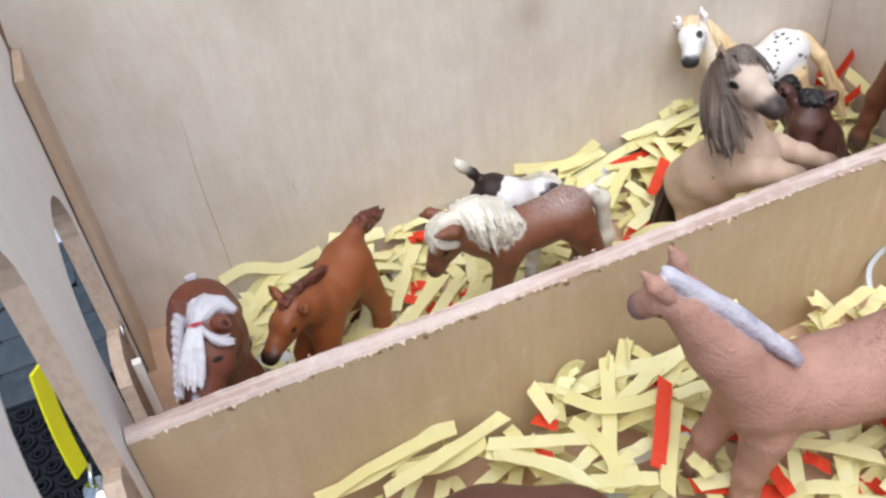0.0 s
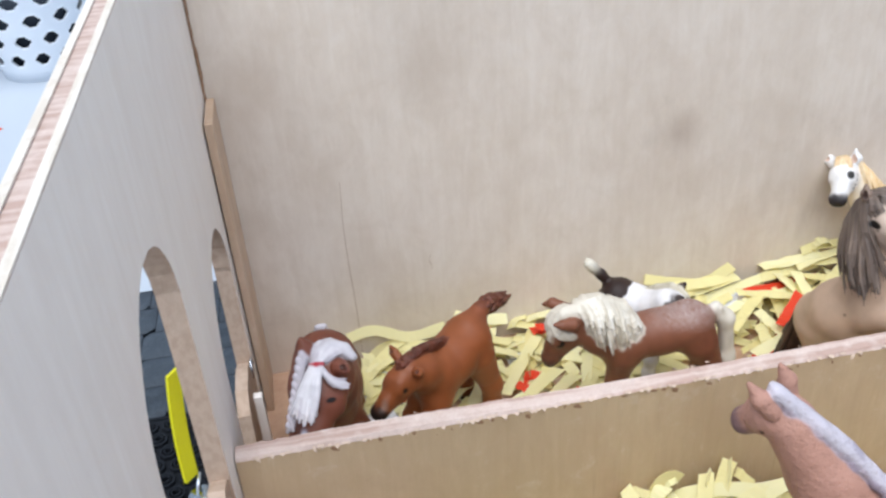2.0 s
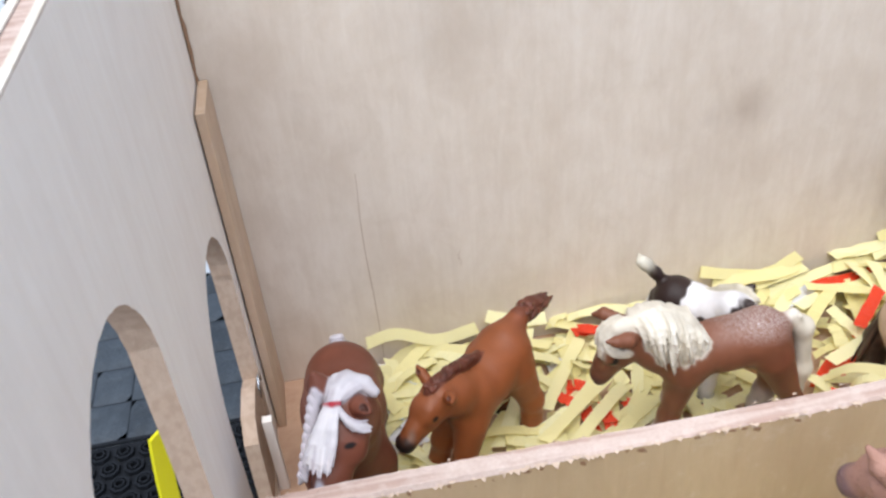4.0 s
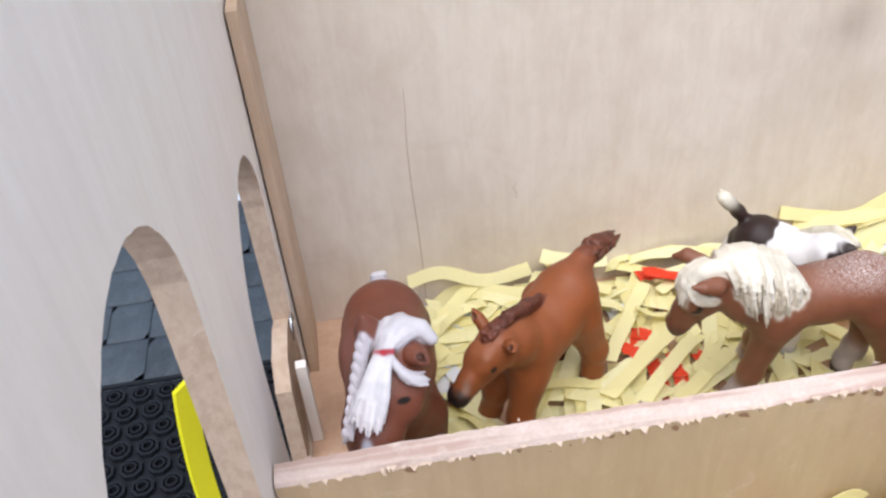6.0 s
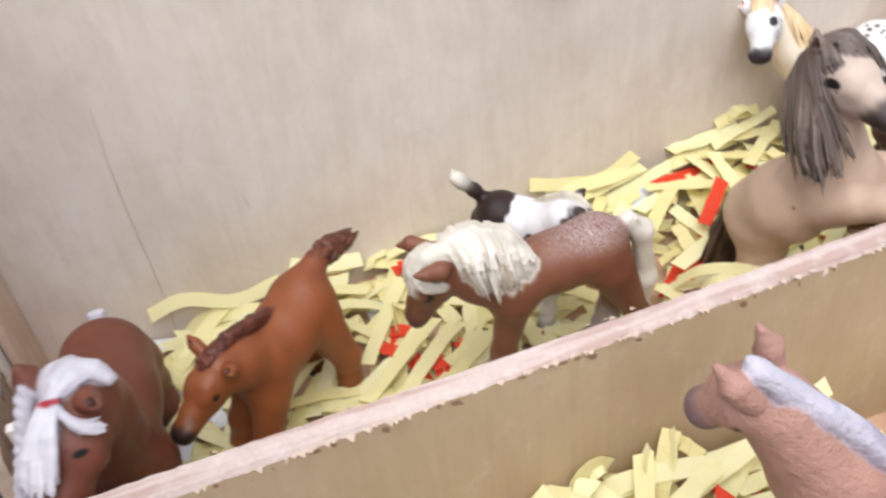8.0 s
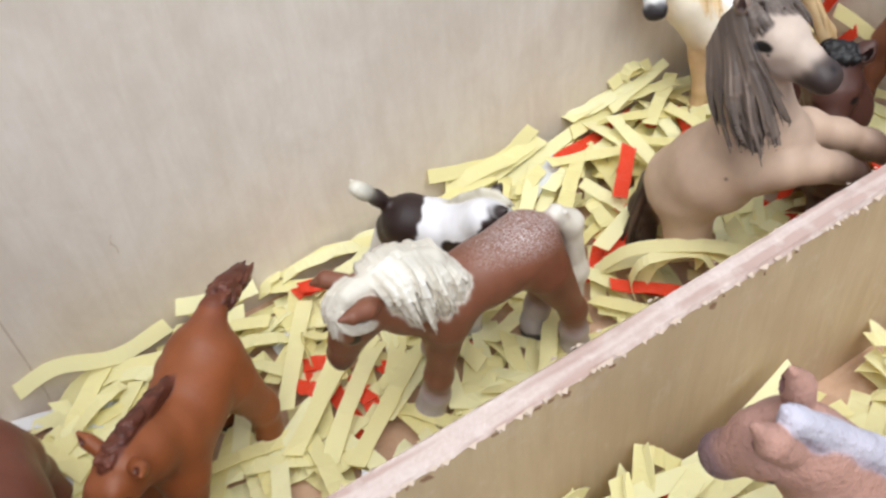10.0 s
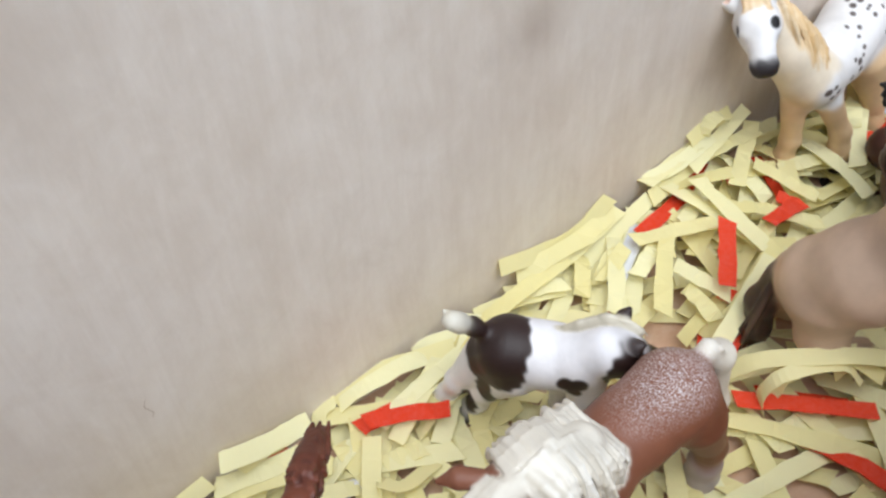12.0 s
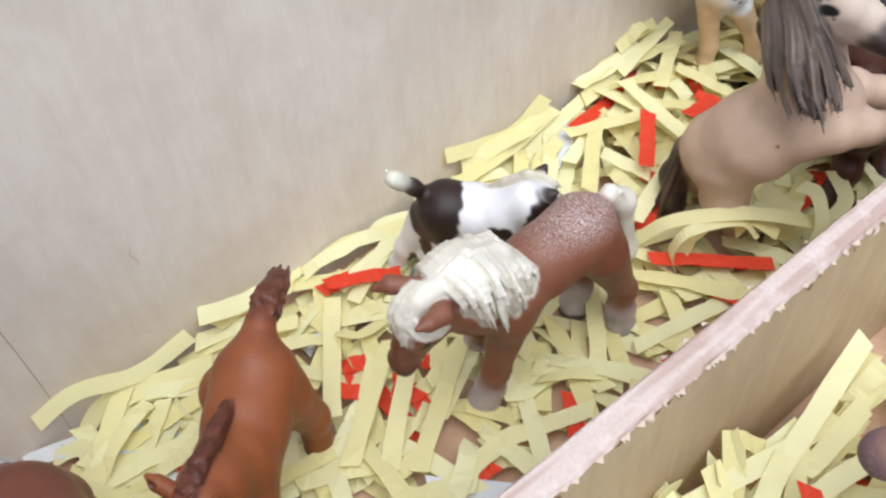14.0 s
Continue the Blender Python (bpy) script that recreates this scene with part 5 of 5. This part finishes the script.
strip((255.2, 92.2, 13.0), (259.8, 81.5, 12.0), "r")
strip((248.4, 101.1, 14.0), (246.0, 85.1, 13.0))
strip((127.8, 98.7, 8.0), (134.8, 95.3, 8.0), "r")
strip((121.1, 92.6, 9.0), (127.1, 84.6, 9.0), "r")
strip((134.5, 81.6, 8.0), (137.8, 74.6, 8.0), "r")
strip((125.8, 43.9, 7.0), (140.8, 42.9, 8.0), "r")
strip((149.6, 84.0, 6.0), (156.7, 81.2, 6.0), "r")
strip((68.1, 104.0, 8.0), (72.2, 104.8, 8.0), "r")
strip((114.9, 137.5, 9.0), (118.0, 137.5, 9.0), "r")
strip((126.1, 117.9, 8.0), (125.7, 110.7, 8.0), "w")
strip((73.5, 121.0, 6.0), (75.8, 116.3, 6.0), "w")
strip((64.3, 127.7, 6.0), (69.3, 126.0, 6.0), "w")
strip((45.2, 133.6, 5.0), (53.3, 129.1, 5.0), "w")
strip((154.3, 107.7, 7.0), (138.1, 117.5, 7.0))
strip((132.7, 123.3, 6.0), (130.7, 100.8, 6.0))
strip((140.0, 45.8, 5.0), (154.8, 37.6, 5.0))
strip((202.4, 87.9, 5.0), (199.2, 71.0, 5.0))
strip((155.6, 129.2, 6.0), (179.7, 121.5, 6.0))
strip((182.3, 106.1, 5.0), (152.9, 106.2, 5.0))
strip((103.9, 119.8, 5.0), (128.5, 127.1, 6.0))
strip((72.1, 134.9, 7.0), (87.3, 129.0, 8.0))
strip((90.6, 104.9, 4.0), (102.6, 104.1, 5.0))
strip((393.0, 133.5, 14.0), (393.0, 131.8, 30.0), "r")
strip((393.0, 130.9, 20.0), (393.0, 107.8, 18.0))
strip((383.1, 108.6, 16.0), (393.0, 115.0, 17.0), "r")
strip((391.6, 108.2, 14.0), (393.0, 123.4, 16.0))
strip((384.6, 93.3, 12.0), (393.0, 89.9, 12.0))
strip((372.9, 94.4, 10.0), (393.0, 114.8, 12.0))
strip((293.4, 137.5, 26.0), (309.1, 137.5, 27.0), kind="curled")
strip((332.3, 128.5, 16.0), (338.8, 103.4, 15.0))
strip((345.6, 114.8, 18.0), (360.6, 133.2, 22.0))
strip((349.0, 112.1, 18.0), (374.2, 126.9, 22.0))
strip((378.6, 126.7, 20.0), (332.0, 96.6, 18.0))
strip((289.7, 104.9, 17.0), (302.8, 88.5, 16.0))
strip((300.5, 107.5, 17.0), (301.6, 95.4, 17.0), "r")
strip((313.4, 71.8, 14.0), (341.7, 75.9, 16.0))
strip((355.8, 120.0, 18.0), (345.2, 106.5, 18.0), kind="curled")
strip((72.3, -18.5, 30.0), (127.5, -5.4, 28.0), where="front")
strip((115.7, -14.7, 27.0), (151.6, -29.9, 27.0), where="front")
strip((139.7, -2.5, 34.0), (143.1, -15.1, 27.0), roll=30, where="front")
strip((149.2, -7.4, 20.0), (158.2, -2.5, 34.0), kind="curled", where="front")
strip((153.2, -38.1, 24.0), (171.5, -4.2, 36.0), where="front")
strip((181.3, -2.5, 38.0), (171.0, -13.8, 20.0), kind="bowed", where="front")
strip((153.2, -4.9, 26.0), (200.4, -10.9, 30.0), where="front")
strip((185.6, -23.7, 34.0), (166.5, -49.4, 24.0), "r", where="front")
strip((188.1, -28.4, 26.0), (163.2, -60.1, 24.0), where="front")
strip((115.5, -18.3, 26.0), (140.2, -43.2, 25.0), kind="bowed", where="front")
strip((139.9, -43.8, 25.0), (164.1, -54.3, 25.0), where="front")
strip((178.7, -49.3, 24.0), (181.9, -61.1, 22.0), where="front")
strip((205.2, -51.2, 18.0), (242.6, -79.3, 18.0), kind="bowed", where="front")
strip((53.5, -5.3, 22.0), (107.1, -2.5, 28.0), kind="bowed", where="front")
strip((128.9, -20.3, 20.0), (136.6, -26.9, 20.0), "r", where="front")
strip((137.6, -8.4, 22.0), (144.0, -14.8, 22.0), "r", where="front")
strip((269.1, -14.3, 14.0), (293.6, -14.7, 26.0), where="front")
strip((268.5, -5.0, 22.0), (274.9, -10.2, 14.0), kind="curled", where="front")
strip((207.0, -51.6, 16.0), (204.2, -75.0, 16.0), "r", where="front")
strip((221.5, -62.1, 12.0), (226.3, -71.6, 12.0), "r", where="front")
strip((152.3, -32.0, 24.0), (134.1, -39.3, 24.0), where="front")
strip((179.0, -12.5, 24.0), (152.5, -23.4, 24.0), where="front")
strip((162.4, -2.5, 22.0), (165.4, -9.8, 22.0), where="front")
strip((100.0, -2.5, 20.0), (118.9, -14.3, 20.0), where="front")
strip((81.5, -3.7, 20.0), (114.0, -9.7, 21.0), where="front")
strip((165.6, -21.7, 28.0), (190.8, -13.5, 32.0), where="front")
strip((160.8, -26.0, 22.0), (182.4, -26.9, 24.0), where="front")
strip((158.7, -37.3, 23.0), (156.3, -52.5, 23.0), where="front")
strip((148.8, -38.2, 20.0), (173.7, -36.8, 20.0), where="front")
strip((127.0, -7.5, 21.0), (129.0, -31.6, 21.0), where="front")
strip((199.8, -12.2, 26.0), (176.7, -28.2, 22.0), where="front")
strip((206.7, -54.6, 14.0), (233.3, -56.7, 14.0), where="front")
strip((228.4, -71.5, 14.0), (252.4, -67.6, 15.0), where="front")
strip((226.6, -79.9, 12.0), (238.7, -59.6, 14.0), where="front")
strip((177.0, -57.7, 16.0), (197.6, -62.8, 16.0), where="front")
strip((268.3, -23.6, 8.0), (298.1, -19.6, 10.0), where="front")
strip((290.4, -17.6, 12.0), (302.8, -14.2, 20.0), where="front")
strip((281.9, -10.7, 10.0), (276.4, -2.5, 18.0), where="front")
strip((178.4, -16.4, 26.0), (228.8, -7.9, 40.0), where="front")
strip((183.1, -2.5, 36.0), (186.6, -7.9, 20.0), kind="curled", where="front")
strip((172.5, -3.4, 34.0), (175.0, -10.2, 22.0), where="front")
strip((166.7, -2.5, 24.0), (159.7, -2.5, 24.0), where="front")
strip((195.6, -10.5, 22.0), (214.0, -14.4, 24.0), where="front")
strip((190.2, -24.4, 24.0), (212.6, -28.4, 26.0), where="front")
strip((222.1, -13.6, 20.0), (238.1, -13.1, 26.0), where="front")
strip((192.0, -17.8, 18.0), (203.5, -16.0, 20.0), where="front")
strip((230.1, -8.1, 14.0), (208.3, -9.4, 18.0), where="front")
strip((223.3, -17.1, 24.0), (193.3, -18.6, 24.0), where="front")
strip((234.8, -14.2, 20.0), (214.3, -15.8, 20.0), where="front")
strip((140.9, -2.5, 34.0), (147.7, -5.3, 20.0), kind="curled", where="front")
strip((155.3, -2.5, 26.0), (162.0, -2.5, 36.0), kind="curled", where="front")
strip((170.9, -7.0, 36.0), (174.6, -10.1, 24.0), where="front")
strip((48.5, 78.5, 5.0), (59.7, 70.2, 5.0))
strip((50.9, 67.3, 5.0), (54.2, 68.5, 5.0), "r")
strip((80.4, 68.4, 7.0), (99.2, 91.6, 7.0))
strip((95.4, 81.8, 6.0), (110.7, 70.7, 6.0))
strip((108.8, 64.4, 6.0), (134.7, 71.3, 6.0))
strip((137.3, 95.1, 10.0), (110.3, 69.6, 9.0))
strip((138.9, 65.5, 8.0), (163.5, 78.1, 9.0))
strip((137.2, 126.5, 12.0), (153.1, 123.7, 12.0), "r")
strip((47.7, 121.1, 9.0), (64.2, 123.0, 9.0))
strip((47.3, 112.9, 6.0), (57.2, 104.1, 6.0))
strip((49.0, 94.4, 6.0), (52.9, 105.2, 6.0))
strip((149.6, 75.8, 6.0), (130.9, 66.7, 6.0))
strip((202.3, 77.3, 5.0), (184.3, 73.2, 5.0))
strip((130.1, 100.4, 7.0), (125.0, 82.2, 7.0), "r")
strip((139.6, 88.6, 6.0), (138.0, 68.1, 6.0), "r")
strip((148.0, 83.5, 5.0), (156.0, 82.7, 5.0), "r")
strip((114.7, 140.1, 10.0), (115.9, 134.9, 10.0), "r")
strip((64.7, 99.4, 5.0), (71.9, 106.5, 5.0), "r")
strip((174.1, 45.6, 6.0), (154.8, 18.2, 6.0), "r")
strip((65.1, 129.3, 4.0), (71.4, 127.0, 4.0), "w")
strip((68.8, 118.1, 4.0), (76.4, 116.6, 4.0), "w")
strip((124.4, 122.7, 4.0), (125.3, 114.8, 4.0), "w")
strip((35.6, 138.3, 3.0), (54.6, 133.1, 3.0), "w")
strip((93.1, 81.4, 4.0), (101.6, 77.6, 4.0), "w")


def ribbon(points, tilt=0.0, colour="y", where="back", width=5.4, seed=0):
    """A long curling paper strip through points in millimetres. tilt: 0 lies flat, 90 stands on edge."""
    rnd = random.Random(seed)
    p = np.array(points, float)
    p = np.vstack([2 * p[0] - p[1], p, 2 * p[-1] - p[-2]])
    line = []
    for i in range(1, len(p) - 2):
        for k in range(6):
            u = k / 6
            line.append(0.5 * (2 * p[i] + (p[i + 1] - p[i - 1]) * u + (2 * p[i - 1] - 5 * p[i] + 4 * p[i + 1] - p[i + 2]) * u * u + (3 * p[i] - p[i - 1] - 3 * p[i + 1] + p[i + 2]) * u ** 3))
    line.append(p[-2])
    line = np.array(line)
    mid = line.mean(0)
    vs, fs = [], []
    side = None
    for i, q in enumerate(line):
        d = line[min(i + 1, len(line) - 1)] - line[max(i - 1, 0)]
        d = d / np.linalg.norm(d)
        if side is None:
            flat = np.cross([0, 0, 1.0], d)
            flat = flat / np.linalg.norm(flat)
            side = flat * math.cos(radians(tilt)) + np.cross(d, flat) * math.sin(radians(tilt))
        side = side - d * (side @ d)
        side = side / np.linalg.norm(side)
        nrm = np.cross(d, side)
        w = width / 2 * (1 + rnd.uniform(-0.06, 0.06))
        slant = rnd.uniform(-1, 1) if i in (0, len(line) - 1) else 0
        for s in (1, -1):
            for k in (1, -1):
                vs.append(tuple((q - mid + side * s * w + d * slant * s + nrm * k * 0.11) * 0.001))
    for i in range(len(line) - 1):
        a, b = 4 * i, 4 * i + 4
        for m, n in ((0, 2), (3, 1), (1, 0), (2, 3)):
            fs.append((a + m, a + n, b + n, b + m))
    e = 4 * len(line) - 4
    fs += [(0, 1, 3, 2), (e, e + 2, e + 3, e + 1)]
    me = bpy.data.meshes.new("paper_strip")
    me.from_pydata(vs, [], fs)
    me.materials.append(PAPERS[colour])
    ob = new("paper_strip", me)
    ob.parent = BEDDING[where]
    ob.location = Vector(mid * 0.001) - BEDDING[where].location
    return ob


ribbon(((44.3, 137.2, 17.6), (58.2, 137.2, 20.3), (76.3, 137.2, 12.5), (95.3, 137.2, 15.4)), 62, seed=0)
ribbon(((99.6, 136.0, 22.3), (111.9, 136.0, 17.5), (127.6, 136.0, 14.9)), 35, width=6, seed=1)
ribbon(((96.2, 138.0, 10.0), (106.7, 133.7, 11.0), (120.1, 130.5, 12.0)), 15, seed=2)
ribbon(((63.5, 136.7, 7.0), (83.9, 127.4, 9.0), (113.2, 117.0, 10.0)), 10, seed=3)
ribbon(((61.2, 120.1, 5.0), (74.4, 118.9, 6.0), (92.0, 114.3, 7.0)), 0, seed=4)
ribbon(((54.4, 136.6, 3.0), (63.5, 138.0, 8.0), (75.8, 134.5, 9.0), (96.0, 126.2, 11.0)), 20, seed=5)
ribbon(((42.9, 133.1, 4.0), (51.2, 127.9, 8.0), (50.5, 118.0, 9.0), (58.3, 120.2, 10.0)), 10, seed=6)
ribbon(((84.9, 129.0, 6.0), (80.7, 123.4, 9.0), (80.8, 116.6, 9.0), (80.3, 115.7, 4.0)), 60, width=2.5, seed=7)
ribbon(((137.9, 139, 12.0), (132.5, 139, 11.0), (129.2, 135.1, 9.0)), 10, seed=8)
ribbon(((137.9, 139, 10.0), (152.7, 139, 12.0), (177.6, 131.3, 12.0)), 20, seed=9)
ribbon(((149.5, 105.3, 8.0), (137.0, 103.3, 12.0), (131.9, 108.8, 11.0), (128.9, 95.9, 9.0)), 20, seed=10)
ribbon(((202.4, 138.5, 24.0), (218.2, 138.5, 19.1), (236.3, 138.5, 15.9), (251.4, 138.5, 23.5)), 55, seed=11)
ribbon(((214.4, 135.3, 12.0), (230.0, 134.4, 14.0), (254.0, 136.3, 18.0)), 25, seed=12)
ribbon(((191.2, 138.0, 9.0), (202.9, 134.8, 10.0), (220.9, 127.2, 10.0)), 10, seed=13)
ribbon(((233.6, 131.0, 10.0), (249.5, 132.5, 13.0), (267.7, 134.4, 16.0)), 15, seed=14)
ribbon(((230.8, 121.4, 9.0), (238.8, 124.7, 13.0), (247.5, 125.1, 12.0)), 15, seed=15)
ribbon(((269.0, 139.0, 20.0), (282.4, 135.9, 22.0), (299.7, 136.2, 25.0)), 20, seed=16)
ribbon(((290.5, 139, 26.0), (298.0, 139, 28.0), (311.8, 139, 28.0)), 30, seed=17)
ribbon(((167.1, 139, 9.0), (174.4, 137.1, 11.0), (185.1, 133.4, 10.0)), 15, seed=18)
ribbon(((230.6, 71.5, 14.0), (236.6, 63.9, 24.0), (246.8, 52.4, 29.0), (259.3, 43.5, 27.0), (283.8, 30.1, 14.0)), 15, seed=19)
ribbon(((233.2, 56.7, 8.0), (232.1, 58.5, 17.0), (236.4, 55.8, 26.0), (250.2, 47.7, 27.0), (252.9, 41.5, 22.0)), 25, width=4.5, seed=20)
ribbon(((276.5, 44.2, 28.0), (277.0, 37.9, 28.0), (273.2, 31.4, 20.0), (269.7, 31.6, 8.0)), 10, seed=21)
ribbon(((271.9, 54.4, 24.0), (272.2, 47.6, 20.0), (273.8, 40.3, 22.0)), 20, seed=22)
ribbon(((252.0, 49.5, 20.0), (255.8, 47.0, 25.0), (260.6, 38.9, 20.0)), 0, width=6, seed=23)
ribbon(((226.4, 63.5, 5.0), (227.4, 52.0, 6.0), (243.8, 41.7, 7.0), (262.5, 34.9, 6.0)), 10, seed=24)
ribbon(((303.0, 46.3, 16.0), (298.3, 37.0, 12.0), (288.6, 35.9, 8.0)), 10, seed=25)
ribbon(((241.2, 85.5, 8.0), (253.3, 84.2, 14.0), (279.3, 90.7, 20.0)), 15, seed=26)
ribbon(((146.2, -13.8, 22.0), (150.9, -3.6, 27.0), (154.0, -2.5, 34.0), (158.2, -2.5, 36.0), (162.0, -2.5, 33.0)), 35, where="front", seed=27)
ribbon(((181.1, -3.1, 40.0), (178.9, -7.8, 36.0), (175.6, -9.6, 28.0), (170.8, -9.4, 22.0)), 60, where="front", width=2.6, seed=28)
ribbon(((150.6, -9.5, 30.0), (157.9, -22.3, 33.0), (170.1, -26.2, 32.0), (187.7, -25.9, 30.0)), 15, where="front", seed=29)
ribbon(((50.3, -3.0, 20.0), (70.2, -5.3, 24.0), (88.6, -2.5, 26.0), (100.1, -2.5, 30.0), (107.5, -2.5, 28.0)), 30, where="front", seed=30)
ribbon(((148.1, -18.4, 26.0), (152.1, -32.4, 28.0), (151.9, -44.5, 26.0), (144.2, -49.7, 24.0)), 10, where="front", seed=31)
ribbon(((114.1, -15.1, 24.0), (126.7, -27.5, 26.0), (136.7, -38.9, 27.0), (140.7, -47.9, 24.0)), 20, where="front", seed=32)
ribbon(((80.8, -6.3, 22.0), (98.9, -13.0, 24.0), (115.7, -11.9, 26.0)), 35, where="front", seed=33)
ribbon(((154.6, -2.5, 20.0), (164.3, -7.2, 30.0), (179.7, -10.8, 32.0), (198.7, -13.7, 28.0)), 40, where="front", seed=34)
ribbon(((300.1, -9.6, 14.0), (304.2, -2.5, 22.0), (311.9, -2.5, 30.0), (309.5, -9.1, 26.0)), 30, "w", where="front", width=3, seed=35)
ribbon(((393.5, 125.9, 18.7), (393.5, 119.5, 31.9), (393.5, 114.2, 44.1)), 70, "r", seed=36)
ribbon(((390.0, 112.7, 34.3), (390.0, 103.0, 32.9), (390.0, 92.9, 30.5)), 60, "y", seed=37)
ribbon(((388.0, 113.0, 11.2), (388.0, 106.1, 21.4), (388.0, 99.5, 31.2)), 60, "r", seed=38)


def litter(name, count, area, zr, seed, where, skip=(), turn=(0, 180)):
    """Paper strips too many to count, joined, at random over an area."""
    rnd = random.Random(seed)
    vs, fs, ms = [], [], []
    for i in range(count):
        for _ in range(20):
            x, y = rnd.uniform(*area[0]), rnd.uniform(*area[1])
            if all((x - cx) ** 2 + (y - cy) ** 2 > r * r for cx, cy, r in skip):
                break
        l = rnd.uniform(0.018, 0.05)
        me = strip_shape(rnd.choice(("flat", "flat", "bowed", "twisted")), l)
        yaw = rnd.uniform(*turn)
        half = l / 2 * abs(math.cos(radians(yaw))) + 0.003
        halfy = l / 2 * abs(math.sin(radians(yaw))) + 0.003
        x = min(max(x, area[0][0] + half), area[0][1] - half)
        y = min(max(y, area[1][0] + halfy), area[1][1] - halfy)
        z = rnd.uniform(*zr)
        m = pose(x, y, z, rnd.uniform(-14, 14), rnd.uniform(-7, 7), yaw)
        n0 = len(vs)
        pts = [m @ v.co for v in me.vertices]
        lowest = min(p.z for p in pts)
        lift = max(0.0, 0.0004 - lowest)
        vs += [(p.x, p.y, p.z + lift) for p in pts]
        q = rnd.random()
        mi = 1 if q < 0.05 else 2 if q < 0.08 else 0
        for p in me.polygons:
            fs.append([n0 + k for k in p.vertices])
            ms.append(mi)
    me = bpy.data.meshes.new(name)
    me.from_pydata(vs, [], fs)
    for mt in (PAPER_YELLOW, PAPER_RED, PAPER_WHITE):
        me.materials.append(mt)
    me.polygons.foreach_set("material_index", ms)
    me.update()
    ob = new(name, me)
    return tagged(ob, "loose layer of pale yellow shredded paper strips", "paper bedding", kind="stuff")


litter("paper_litter", 380, ((0.03, 0.394), (0.010, 0.138)), (0.001, 0.009), 101, "back", ((0.205, 0.122, 0.012), (0.20, 0.03, 0.012)))
litter("paper_litter", 60, ((0.25, 0.394), (0.085, 0.138)), (0.004, 0.016), 102, "back")
litter("paper_litter", 330, ((0.06, 0.394), (-0.14, -0.003)), (0.001, 0.014), 103, "front")
litter("paper_litter", 36, ((0.045, 0.15), (0.095, 0.139)), (0.002, 0.010), 104, "back", (), (-30, 60))
litter("paper_litter", 26, ((0.14, 0.27), (0.112, 0.139)), (0.003, 0.013), 105, "back", ((0.205, 0.118, 0.014),), (-5, 50))
